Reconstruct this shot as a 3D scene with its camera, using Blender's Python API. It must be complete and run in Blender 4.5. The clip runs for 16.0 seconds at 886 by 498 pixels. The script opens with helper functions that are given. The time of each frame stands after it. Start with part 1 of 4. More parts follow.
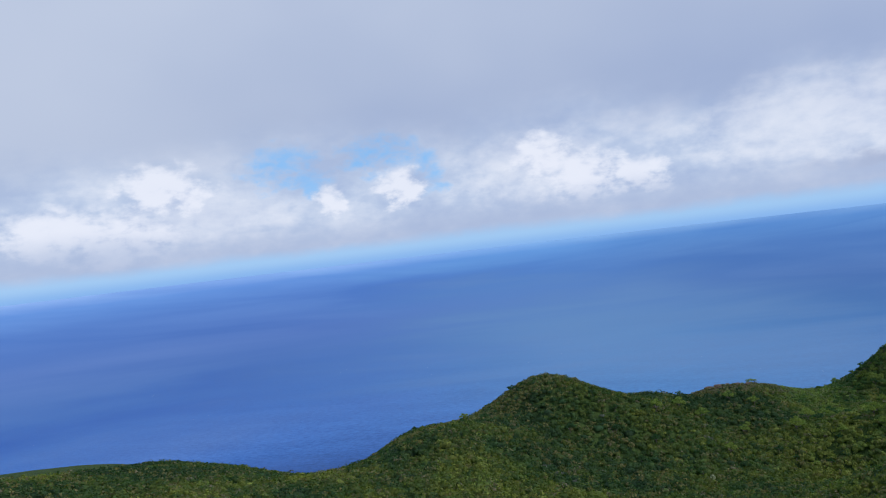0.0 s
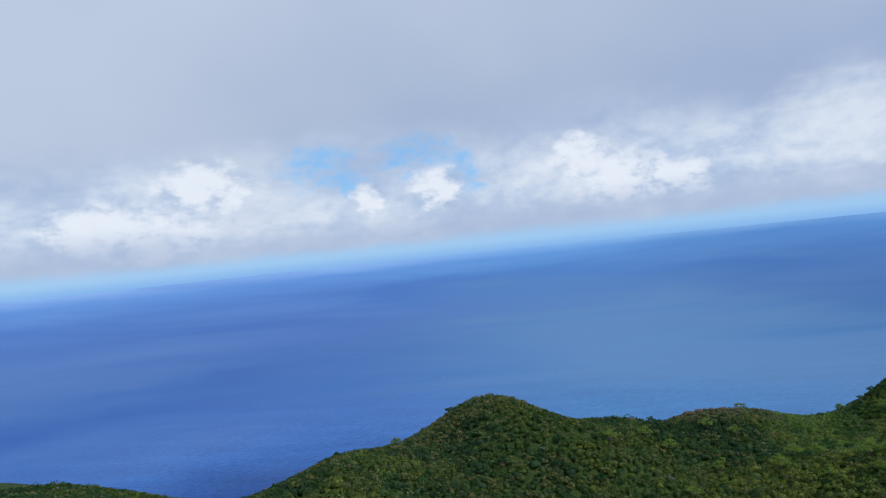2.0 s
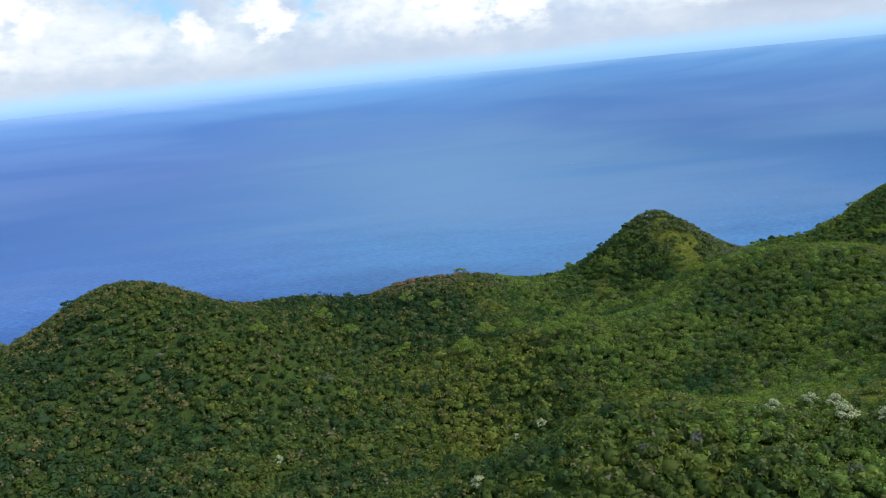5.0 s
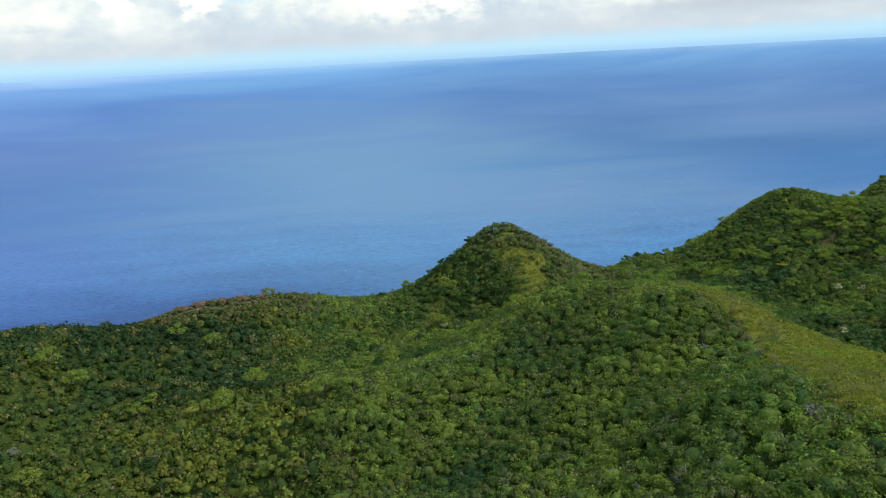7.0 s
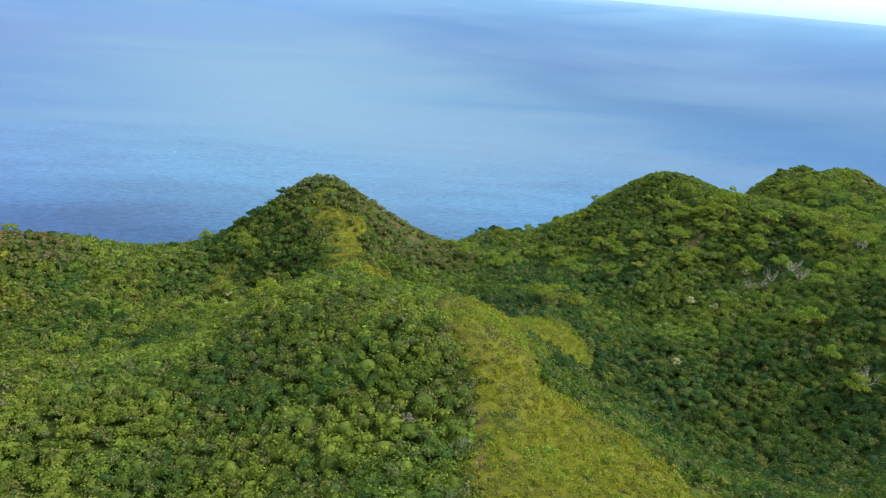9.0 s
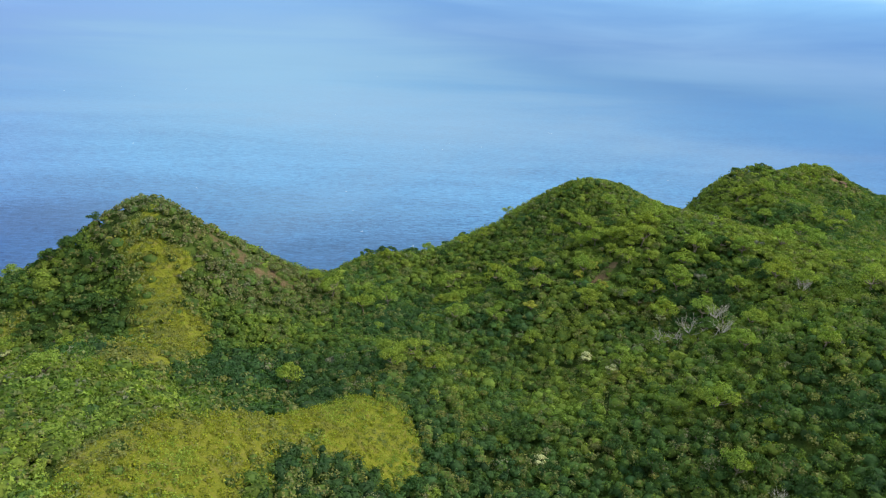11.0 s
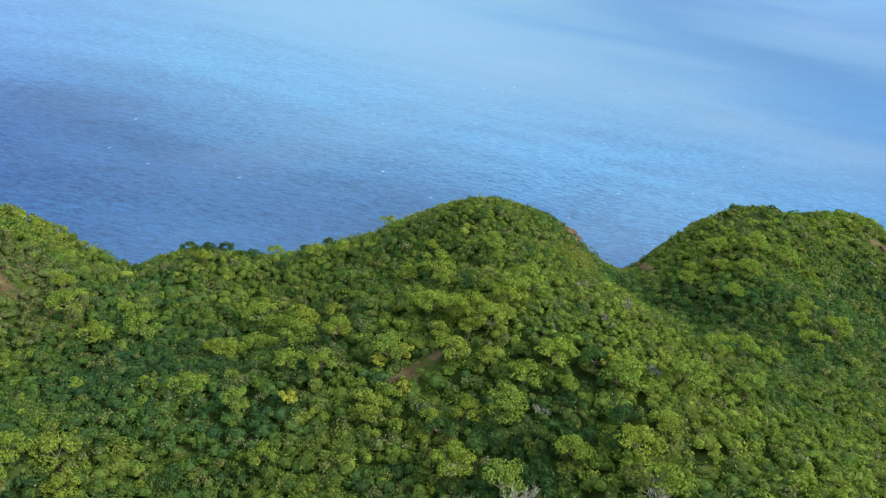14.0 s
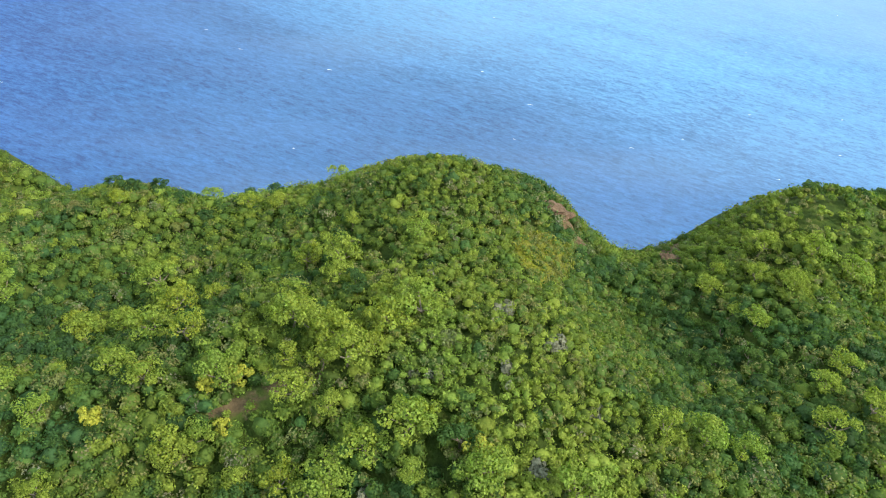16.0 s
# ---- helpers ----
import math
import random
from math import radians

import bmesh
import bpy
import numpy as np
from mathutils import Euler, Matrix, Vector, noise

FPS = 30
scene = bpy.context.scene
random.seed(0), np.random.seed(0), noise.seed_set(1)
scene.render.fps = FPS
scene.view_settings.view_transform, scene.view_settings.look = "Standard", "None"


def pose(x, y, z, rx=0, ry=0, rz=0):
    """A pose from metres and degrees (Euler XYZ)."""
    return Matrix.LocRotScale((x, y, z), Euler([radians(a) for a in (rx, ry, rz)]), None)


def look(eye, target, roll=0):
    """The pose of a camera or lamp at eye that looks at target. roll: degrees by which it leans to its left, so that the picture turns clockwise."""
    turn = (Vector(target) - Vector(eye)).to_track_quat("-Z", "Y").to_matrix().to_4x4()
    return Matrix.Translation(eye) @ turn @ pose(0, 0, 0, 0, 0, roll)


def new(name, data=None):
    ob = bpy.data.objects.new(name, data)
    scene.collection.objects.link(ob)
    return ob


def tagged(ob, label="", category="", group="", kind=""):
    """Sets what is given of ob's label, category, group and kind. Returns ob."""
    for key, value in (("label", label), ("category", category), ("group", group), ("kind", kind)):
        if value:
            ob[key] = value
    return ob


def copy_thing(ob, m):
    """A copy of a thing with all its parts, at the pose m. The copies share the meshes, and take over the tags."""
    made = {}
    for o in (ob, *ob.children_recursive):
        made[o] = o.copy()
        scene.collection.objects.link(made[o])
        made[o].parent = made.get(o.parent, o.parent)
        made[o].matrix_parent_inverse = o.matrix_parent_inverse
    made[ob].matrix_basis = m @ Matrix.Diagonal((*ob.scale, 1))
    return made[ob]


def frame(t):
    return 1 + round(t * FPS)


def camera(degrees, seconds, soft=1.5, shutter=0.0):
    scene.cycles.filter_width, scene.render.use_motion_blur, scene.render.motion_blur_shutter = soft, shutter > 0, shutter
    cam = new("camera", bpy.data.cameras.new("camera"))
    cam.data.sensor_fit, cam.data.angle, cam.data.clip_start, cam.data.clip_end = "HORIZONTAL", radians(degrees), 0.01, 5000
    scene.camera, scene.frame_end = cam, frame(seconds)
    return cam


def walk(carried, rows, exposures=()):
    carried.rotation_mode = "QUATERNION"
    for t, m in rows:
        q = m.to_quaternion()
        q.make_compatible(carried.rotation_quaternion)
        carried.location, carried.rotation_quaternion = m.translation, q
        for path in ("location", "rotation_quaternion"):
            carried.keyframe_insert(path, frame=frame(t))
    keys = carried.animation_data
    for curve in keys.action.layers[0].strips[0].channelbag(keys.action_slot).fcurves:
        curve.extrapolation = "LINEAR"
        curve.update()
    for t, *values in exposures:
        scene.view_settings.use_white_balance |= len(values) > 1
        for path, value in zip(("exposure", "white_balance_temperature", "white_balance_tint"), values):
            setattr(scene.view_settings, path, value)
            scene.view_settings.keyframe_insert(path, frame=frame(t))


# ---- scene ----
cam = camera(64.0, 16.0, soft=1.15)
PATH = [
    (0.0, (-0.21, -0.04, 299.67), (-0.29, 99.95, 299.12), -6.63),
    (0.5, (11.42, 11.76, 298.55), (16.48, 111.63, 298.85), -6.99),
    (1.0, (22.97, 23.42, 297.40), (27.17, 123.32, 299.09), -8.76),
    (1.5, (34.45, 35.01, 296.23), (38.08, 134.94, 297.45), -5.26),
    (2.0, (46.01, 46.68, 295.10), (41.06, 146.56, 295.02), -5.87),
    (2.5, (57.65, 58.37, 294.03), (62.83, 158.15, 289.92), -7.22),
    (3.0, (69.35, 69.88, 292.91), (76.98, 169.04, 282.39), -6.97),
    (3.5, (81.03, 81.22, 291.71), (92.64, 178.47, 271.51), -3.64),
    (3.7, (86.20, 85.59, 291.28), (98.66, 182.56, 270.25), -5.12),
    (5.8, (141.37, 128.99, 286.42), (158.42, 223.89, 259.92), -5.29),
    (6.0, (146.93, 133.21, 285.77), (168.66, 227.20, 259.41), -3.35),
    (6.5, (161.73, 144.38, 284.57), (182.50, 238.62, 258.37), -4.50),
    (7.0, (174.84, 153.43, 283.14), (198.65, 246.83, 256.50), -3.03),
    (7.5, (188.21, 161.00, 282.39), (210.58, 252.92, 250.00), -2.28),
    (8.0, (203.48, 170.98, 281.36), (225.82, 262.40, 247.57), -1.26),
    (8.5, (217.00, 180.62, 280.65), (241.15, 270.91, 245.09), -0.72),
    (8.7, (222.34, 183.97, 280.36), (249.64, 273.53, 245.24), 1.10),
    (8.8, (225.01, 185.56, 280.29), (248.99, 275.87, 244.68), -0.25),
    (8.9, (227.69, 187.11, 280.24), (255.94, 276.16, 244.57), 4.30),
    (9.0, (230.37, 188.66, 280.20), (261.88, 276.67, 244.69), 5.15),
    (9.1, (233.03, 190.22, 280.14), (260.97, 279.37, 244.47), 3.40),
    (9.2, (235.69, 191.79, 280.09), (257.55, 282.50, 244.12), 0.82),
    (9.5, (243.58, 196.69, 279.87), (273.06, 285.28, 244.04), 4.48),
    (10.0, (257.24, 205.30, 279.66), (291.34, 291.90, 243.10), 3.14),
    (10.2, (262.87, 208.98, 279.69), (296.42, 295.67, 242.81), 2.52),
    (12.3, (319.63, 244.39, 283.32), (347.90, 331.64, 243.48), 8.85),
    (12.5, (325.01, 247.82, 283.71), (354.17, 334.76, 243.83), 9.34),
    (13.0, (336.89, 256.06, 284.60), (362.81, 342.57, 241.64), 9.60),
    (13.5, (349.85, 265.29, 285.06), (371.76, 351.09, 238.60), 9.71),
    (14.0, (361.16, 274.00, 285.28), (381.92, 359.21, 237.24), 11.45),
    (14.5, (371.95, 282.60, 285.70), (394.48, 367.32, 237.58), 15.16),
    (15.0, (383.23, 292.08, 285.85), (399.95, 376.43, 234.81), 15.10),
    (15.5, (394.26, 301.83, 286.22), (400.04, 380.57, 224.85), 10.77),
    (16.0, (403.10, 311.58, 286.93), (407.66, 388.82, 223.58), 11.27),
]
EXPOSURES = ((0.0, -0.12, 5700, 22), (1.0, -0.11, 5700, 20), (2.0, -0.12, 5700, 18), (3.5, 0.05, 5800, 17), (6.0, 0.38, 6500, 14), (7.0, 0.38, 6750, 11),
             (7.5, 0.46, 6900, 10), (8.0, 0.78, 7600, 10), (9.0, 0.98, 7850, 8), (10.0, 1.04, 7800, 7), (12.5, 0.98, 7500, 6), (14.0, 1.11, 7500, 6),
             (15.0, 1.08, 7600, 6), (15.5, 1.25, 7800, 6), (16.0, 1.55, 7800, 6))
walk(cam, [(t, look(eye, target, roll)) for t, eye, target, roll in PATH], EXPOSURES)

# ---- light ----
SUN_AZ, SUN_EL = 118.0, 46.0          # degrees: clockwise from +y, above the horizon
sun = new("sun", bpy.data.lights.new("sun", "SUN"))
sun.data.energy, sun.data.angle, sun.data.color = 2.75, radians(12), (1.0, 0.95, 0.86)
SUN_DIR = Vector((math.sin(radians(SUN_AZ)) * math.cos(radians(SUN_EL)), math.cos(radians(SUN_AZ)) * math.cos(radians(SUN_EL)), math.sin(radians(SUN_EL))))
sun.matrix_world = look(SUN_DIR * 900, (0, 0, 0))


class Graph:
    """Short-hand for node trees."""

    def __init__(self, tree):
        self.t = tree

    def n(self, kind):
        return self.t.nodes.new(kind)

    def link(self, a, b):
        self.t.links.new(a, b)

    def put(self, socket, v):
        if isinstance(v, bpy.types.NodeSocket):
            self.link(v, socket)
        else:
            socket.default_value = v

    def m(self, op, a, b=0.0, c=0.0):
        node = self.n("ShaderNodeMath")
        node.operation = op
        for s, v in zip(node.inputs, (a, b, c)):
            self.put(s, v)
        return node.outputs[0]

    def vm(self, op, a, b=(0, 0, 0), scale=1.0):
        node = self.n("ShaderNodeVectorMath")
        node.operation = op
        self.put(node.inputs[0], a)
        self.put(node.inputs[1], b)
        if op == "SCALE":
            self.put(node.inputs[3], scale)
        return node.outputs[1] if op in ("LENGTH", "DOT_PRODUCT", "DISTANCE") else node.outputs[0]

    def noise(self, vec, scale, detail=3.0, rough=0.55, dist=0.0):
        node = self.n("ShaderNodeTexNoise")
        self.put(node.inputs["Vector"], vec)
        for k, v in (("Scale", scale), ("Detail", detail), ("Roughness", rough), ("Distortion", dist)):
            node.inputs[k].default_value = v
        return node.outputs[0]

    def step(self, v, lo, hi, a=0.0, b=1.0):
        node = self.n("ShaderNodeMapRange")
        node.interpolation_type = "SMOOTHSTEP"
        for s, x in zip(node.inputs, (v, lo, hi, a, b)):
            self.put(s, x)
        return node.outputs[0]

    def mix(self, f, a, b, kind="MIX"):
        node = self.n("ShaderNodeMix")
        node.data_type, node.blend_type = "RGBA", kind
        self.put(node.inputs[0], f)
        self.put(node.inputs[6], a)
        self.put(node.inputs[7], b)
        return node.outputs[2]

    def ramp(self, v, stops):
        node = self.n("ShaderNodeValToRGB")
        els = node.color_ramp.elements
        while len(els) < len(stops):
            els.new(0.5)
        for e, (p, c) in zip(els, stops):
            e.position, e.color = p, (*c, 1)
        self.put(node.inputs[0], v)
        return node.outputs[0]

    def xyz(self, x, y, z):
        node = self.n("ShaderNodeCombineXYZ")
        for s, v in zip(node.inputs, (x, y, z)):
            self.put(s, v)
        return node.outputs[0]


# sky: clear blue air with a broken trade-wind cloud deck over it
world = bpy.data.worlds.new("World")
scene.world = world
world.use_nodes = True
g = Graph(world.node_tree)
background = world.node_tree.nodes["Background"]
sky = g.n("ShaderNodeTexSky")
sky.sky_type, sky.sun_disc, sky.sun_elevation, sky.sun_rotation = "NISHITA", False, radians(SUN_EL), radians(SUN_AZ)
sky.air_density, sky.ozone_density, sky.dust_density = 1.0, 2.5, 0.2
way = g.n("ShaderNodeTexCoord").outputs["Generated"]
part_xyz = g.n("ShaderNodeSeparateXYZ")
g.link(way, part_xyz.inputs[0])
wx, wy, wz = part_xyz.outputs
az = g.m("MULTIPLY", g.m("ARCTAN2", wx, wy), 57.2958)            # degrees clockwise from +y
el = g.m("MULTIPLY", g.m("ARCSINE", wz), 57.2958)
flat = g.xyz(g.m("MULTIPLY", az, 0.62), el, 0.0)
swirl = g.m("SUBTRACT", g.noise(flat, 0.16, 4.0, 0.55), 0.5)
puff = g.m("SUBTRACT", g.noise(g.vm("ADD", flat, (31.0, 7.0, 0.0)), 0.75, 4.0, 0.58), 0.5)
puff_b = g.m("SUBTRACT", g.noise(g.vm("ADD", flat, (3.0, 57.0, 0.0)), 0.75, 4.0, 0.58), 0.5)
el_c = g.m("ADD", el, g.m("ADD", g.m("MULTIPLY", swirl, 6.0), g.m("MULTIPLY", puff, 2.0)))


def blob(a, e, ra, re, ragged=1.0):
    """1 at a place in the sky, falling through 0 at that reach in azimuth and elevation, with a billowing edge."""
    da = g.m("DIVIDE", g.m("SUBTRACT", g.m("ADD", az, g.m("MULTIPLY", puff_b, 2.6 * ragged)), a), ra)
    de = g.m("DIVIDE", g.m("SUBTRACT", g.m("ADD", el, g.m("MULTIPLY", puff, 2.0 * ragged)), e), re)
    return g.m("SUBTRACT", 1.0, g.m("ADD", g.m("MULTIPLY", da, da), g.m("MULTIPLY", de, de)))


def peak(first, *more):
    for v in more:
        first = g.m("MAXIMUM", first, v)
    return first


fine = g.m("SUBTRACT", g.noise(g.vm("ADD", flat, (11.0, 23.0, 0.0)), 1.0, 3.5, 0.55, 0.2), 0.5)
deck = g.ramp(g.m("ADD", g.m("MULTIPLY", g.noise(flat, 0.05, 3.0, 0.5), 0.6), g.m("ADD", g.m("MULTIPLY", el, 0.014), g.m("MULTIPLY", az, -0.0035))), [(0.34, (0.40, 0.475, 0.64)), (0.5, (0.485, 0.55, 0.68)), (0.68, (0.575, 0.63, 0.73))])
heap = g.ramp(g.m("ADD", g.m("ADD", g.noise(flat, 0.20, 4.0, 0.55), g.m("MULTIPLY", puff, 0.42)), g.m("MULTIPLY", fine, 0.22)), [(0.34, (0.46, 0.55, 0.72)), (0.50, (0.57, 0.65, 0.78)), (0.68, (0.77, 0.81, 0.87))])
cloud = g.mix(g.step(el_c, 11.5, 5.0), deck, heap)
veil = peak(blob(28.0, 5.8, 9.0, 4.2, 0.5), blob(36.0, 5.5, 9.0, 4.6, 0.5), blob(8.0, 5.4, 7.0, 3.4, 0.8), blob(-18.0, 4.2, 8.0, 3.0, 0.8))
cloud = g.mix(g.m("MULTIPLY", g.step(g.m("ADD", veil, g.m("ADD", g.m("MULTIPLY", puff, 1.2), g.m("MULTIPLY", fine, 0.7))), -0.1, 1.2), 0.62), cloud, (0.86, 0.87, 0.90, 1))
tops = peak(blob(-21.0, 6.6, 3.6, 2.2), blob(8.5, 6.2, 2.6, 2.2), blob(-2.9, 5.2, 2.3, 1.8, 1.2), blob(-8.6, 4.6, 1.6, 1.3, 1.2), blob(-24.5, 3.0, 4.6, 2.4), blob(-28.5, 3.8, 4.4, 2.3), blob(12.2, 4.2, 4.2, 2.3), blob(16.2, 3.7, 2.6, 1.6))
lit = g.m("MULTIPLY", g.step(g.m("ADD", tops, g.m("ADD", g.m("MULTIPLY", puff, 2.4), g.m("MULTIPLY", fine, 1.6))), -0.05, 0.95), g.step(el, 1.6, 4.2, 0.45, 1.0))
cloud = g.mix(g.m("MULTIPLY", lit, 0.9), cloud, (0.92, 0.92, 0.94, 1))
gap = peak(blob(-12.0, 7.4, 4.2, 2.3, 1.3), blob(-3.9, 7.7, 4.4, 2.1, 1.3), blob(-0.6, 6.2, 1.9, 2.3, 1.3), blob(-10.0, 6.1, 2.3, 1.6, 1.3))
shade_bar = g.step(g.m("ADD", blob(38.0, 2.5, 11.0, 1.0, 0.8), g.m("MULTIPLY", fine, 0.8)), -0.2, 1.2)
cloud = g.mix(g.m("MULTIPLY", shade_bar, 0.8), cloud, (0.36, 0.40, 0.54, 1))
cloud = g.mix(g.step(g.m("ADD", el, g.m("MULTIPLY", swirl, 2.0)), 4.0, 1.2, 0.0, 0.75), cloud, (0.47, 0.54, 0.69, 1))
foot = g.m("ADD", el, g.m("ADD", g.m("MULTIPLY", swirl, 1.0), g.m("MULTIPLY", puff, 0.55)))
rift = g.m("MULTIPLY", g.step(g.m("ADD", gap, g.m("ADD", g.m("MULTIPLY", puff, 3.0), g.m("MULTIPLY", fine, 2.0))), 0.05, 1.5), 0.78)
cover = g.m("MULTIPLY", g.step(foot, 0.15, 1.3), g.m("SUBTRACT", 1.0, g.m("MULTIPLY", rift, g.m("SUBTRACT", 1.0, g.step(g.m("ADD", tops, g.m("ADD", g.m("MULTIPLY", puff, 2.4), g.m("MULTIPLY", fine, 1.6))), -0.3, 0.7)))))
cover = g.m("MULTIPLY", cover, g.m("SUBTRACT", 1.0, g.m("MULTIPLY", g.step(el_c, 22.0, 42.0, 0.0, 0.6), g.step(g.noise(flat, 0.035, 4.0, 0.6), 0.38, 0.58))))
air = g.mix(g.step(el, 0.0, 8.0), (0.38, 0.64, 0.82, 1), (0.22, 0.56, 0.86, 1))
air = g.mix(0.92, g.vm("SCALE", sky.outputs[0], scale=0.10), air)
cloud = g.mix(1.0, cloud, (0.995, 1.02, 0.915, 1), "MULTIPLY")
above = g.mix(cover, air, cloud)
below = (0.28, 0.51, 0.76, 1)
g.link(g.mix(g.step(el, -0.75, 0.35), below, above), background.inputs[0])
background.inputs[1].default_value = 1.0


# ---- materials ----
def material(name, rough=0.7, spec=0.3):
    m = bpy.data.materials.new(name)
    m.use_nodes = True
    b = m.node_tree.nodes["Principled BSDF"]
    b.inputs["Roughness"].default_value = rough
    b.inputs["Specular IOR Level"].default_value = spec
    return m, Graph(m.node_tree), b


def attr(g, name):
    node = g.n("ShaderNodeAttribute")
    node.attribute_name = name
    return node.outputs["Fac"]


def place(g):
    return g.n("ShaderNodeNewGeometry").outputs["Position"]


# leaves: hue runs from bush to bush with "tone" (0 deep green ... 1 dry grey-brown)
GREENS = [(0.0, (0.028, 0.065, 0.027)), (0.22, (0.044, 0.094, 0.030)), (0.42, (0.080, 0.128, 0.028)), (0.60, (0.137, 0.180, 0.034)),
          (0.71, (0.180, 0.240, 0.050)), (0.78, (0.186, 0.194, 0.018)), (0.825, (0.152, 0.153, 0.040)), (0.88, (0.142, 0.158, 0.066)), (0.94, (0.134, 0.130, 0.066)), (1.0, (0.172, 0.172, 0.122))]


def leaf_material(name, tone_of, cast=(1.0, 1.0, 1.0)):
    m, g, b = material(name, 0.66, 0.12)
    p = place(g)
    per = g.n("ShaderNodeNewGeometry").outputs["Random Per Island"]
    v = g.m("ADD", tone_of(g), g.m("MULTIPLY", g.m("SUBTRACT", per, 0.5), 0.07))
    col = g.ramp(v, GREENS)
    cool = g.step(g.m("ADD", g.noise(p, 0.055, 3.0, 0.6), g.m("MULTIPLY", g.m("SUBTRACT", g.noise(p, 0.35, 2.0), 0.5), 0.5)), 0.44, 0.66)
    col = g.mix(g.m("MULTIPLY", cool, 0.6), col, g.mix(1.0, col, (0.76, 0.98, 1.12, 1), "MULTIPLY"))
    shade = g.m("ADD", 0.72, g.m("MULTIPLY", g.noise(p, 0.9, 3.0), 0.56))
    shade = g.m("MULTIPLY", shade, g.m("ADD", 0.52, g.m("MULTIPLY", g.noise(p, 5.0, 3.0, 0.65), 1.02)))
    shade = g.m("MULTIPLY", shade, g.m("ADD", 0.66, g.m("MULTIPLY", g.m("FRACT", g.m("MULTIPLY", per, 37.0)), 0.68)))
    col = g.mix(1.0, col, g.ramp(g.m("MULTIPLY", shade, 0.62), [(0.0, (0, 0, 0)), (1.0, (1.0, 1.0, 1.0))]), "MULTIPLY")
    col = g.vm("MULTIPLY", g.vm("SCALE", col, scale=1.68), cast)
    g.link(col, b.inputs["Base Color"])
    thin = g.n("ShaderNodeBsdfTranslucent")
    g.link(g.mix(1.0, col, (1.0, 1.25, 0.5, 1), "MULTIPLY"), thin.inputs[0])
    both = g.n("ShaderNodeMixShader")
    both.inputs[0].default_value = 0.42
    g.link(b.outputs[0], both.inputs[1])
    g.link(thin.outputs[0], both.inputs[2])
    g.link(both.outputs[0], m.node_tree.nodes["Material Output"].inputs[0])
    return m


LEAF = leaf_material("shrub_leaves", lambda g: attr(g, "tone"))
COAST_LEAF = leaf_material("coast_shrub_leaves", lambda g: attr(g, "tone"), (1.02, 0.88, 0.82))     # browner scrub, green and blue turned down


def object_tone(lo, hi):
    return lambda g: g.m("ADD", lo, g.m("MULTIPLY", g.n("ShaderNodeObjectInfo").outputs["Random"], hi - lo))


TREE_LEAF = leaf_material("tree_leaves", object_tone(0.67, 0.735))
DARK_LEAF = leaf_material("dark_tree_leaves", object_tone(0.08, 0.30))


def bloom_material(name, colour, leafy):
    m, g, b = material(name, 0.6, 0.2)
    per = g.n("ShaderNodeNewGeometry").outputs["Random Per Island"]
    g.link(g.ramp(per, [(0.0, leafy), (0.35, tuple((a + c) / 2 for a, c in zip(leafy, colour))), (0.6, colour), (1.0, tuple(min(1, c * 1.15) for c in colour))]), b.inputs["Base Color"])
    return m


WHITE_BLOOM = bloom_material("white_blossom", (0.43, 0.45, 0.25), (0.10, 0.15, 0.04))
YELLOW_BLOOM = bloom_material("yellow_blossom", (0.225, 0.24, 0.035), (0.13, 0.16, 0.02))

m, g, b = material("bark", 0.9, 0.1)
p = place(g)
g.link(g.ramp(g.noise(p, 3.0, 5.0), [(0.3, (0.10, 0.085, 0.07)), (0.7, (0.24, 0.21, 0.18))]), b.inputs["Base Color"])
BARK = m
m, g, b = material("dead_wood", 0.9, 0.1)
g.link(g.ramp(g.noise(place(g), 2.0, 5.0), [(0.3, (0.21, 0.205, 0.19)), (0.7, (0.40, 0.395, 0.37))]), b.inputs["Base Color"])
DEAD = m

# ground: leaf litter and low growth, dry grass where "grass" says so, red-brown soil where "soil" does
m, g, b = material("hill_ground", 0.95, 0.1)
p = place(g)
low = g.ramp(g.noise(p, 0.35, 6.0, 0.65), [(0.3, (0.020, 0.036, 0.010)), (0.55, (0.045, 0.075, 0.016)), (0.75, (0.08, 0.095, 0.026))])
dry = g.ramp(g.noise(p, 0.5, 6.0, 0.7), [(0.3, (0.085, 0.105, 0.015)), (0.5, (0.145, 0.16, 0.02)), (0.72, (0.165, 0.14, 0.05))])
soil = g.ramp(g.noise(p, 0.45, 7.0, 0.7), [(0.3, (0.058, 0.042, 0.026)), (0.5, (0.105, 0.076, 0.046)), (0.72, (0.165, 0.124, 0.080))])
ragged = g.m("MULTIPLY", g.m("SUBTRACT", g.noise(p, 0.3, 5.0, 0.65), 0.5), 1.2)
col = g.mix(g.step(g.m("ADD", attr(g, "grass"), ragged), 0.35, 0.6), low, dry)
col = g.mix(g.step(g.m("ADD", attr(g, "soil"), ragged), 0.4, 0.6), col, soil)
g.link(col, b.inputs["Base Color"])
bump = g.n("ShaderNodeBump")
bump.inputs["Strength"].default_value, bump.inputs["Distance"].default_value = 1.0, 0.8
g.link(g.noise(p, 0.8, 7.0, 0.7), bump.inputs["Height"])
g.link(bump.outputs[0], b.inputs["Normal"])
GROUND = m

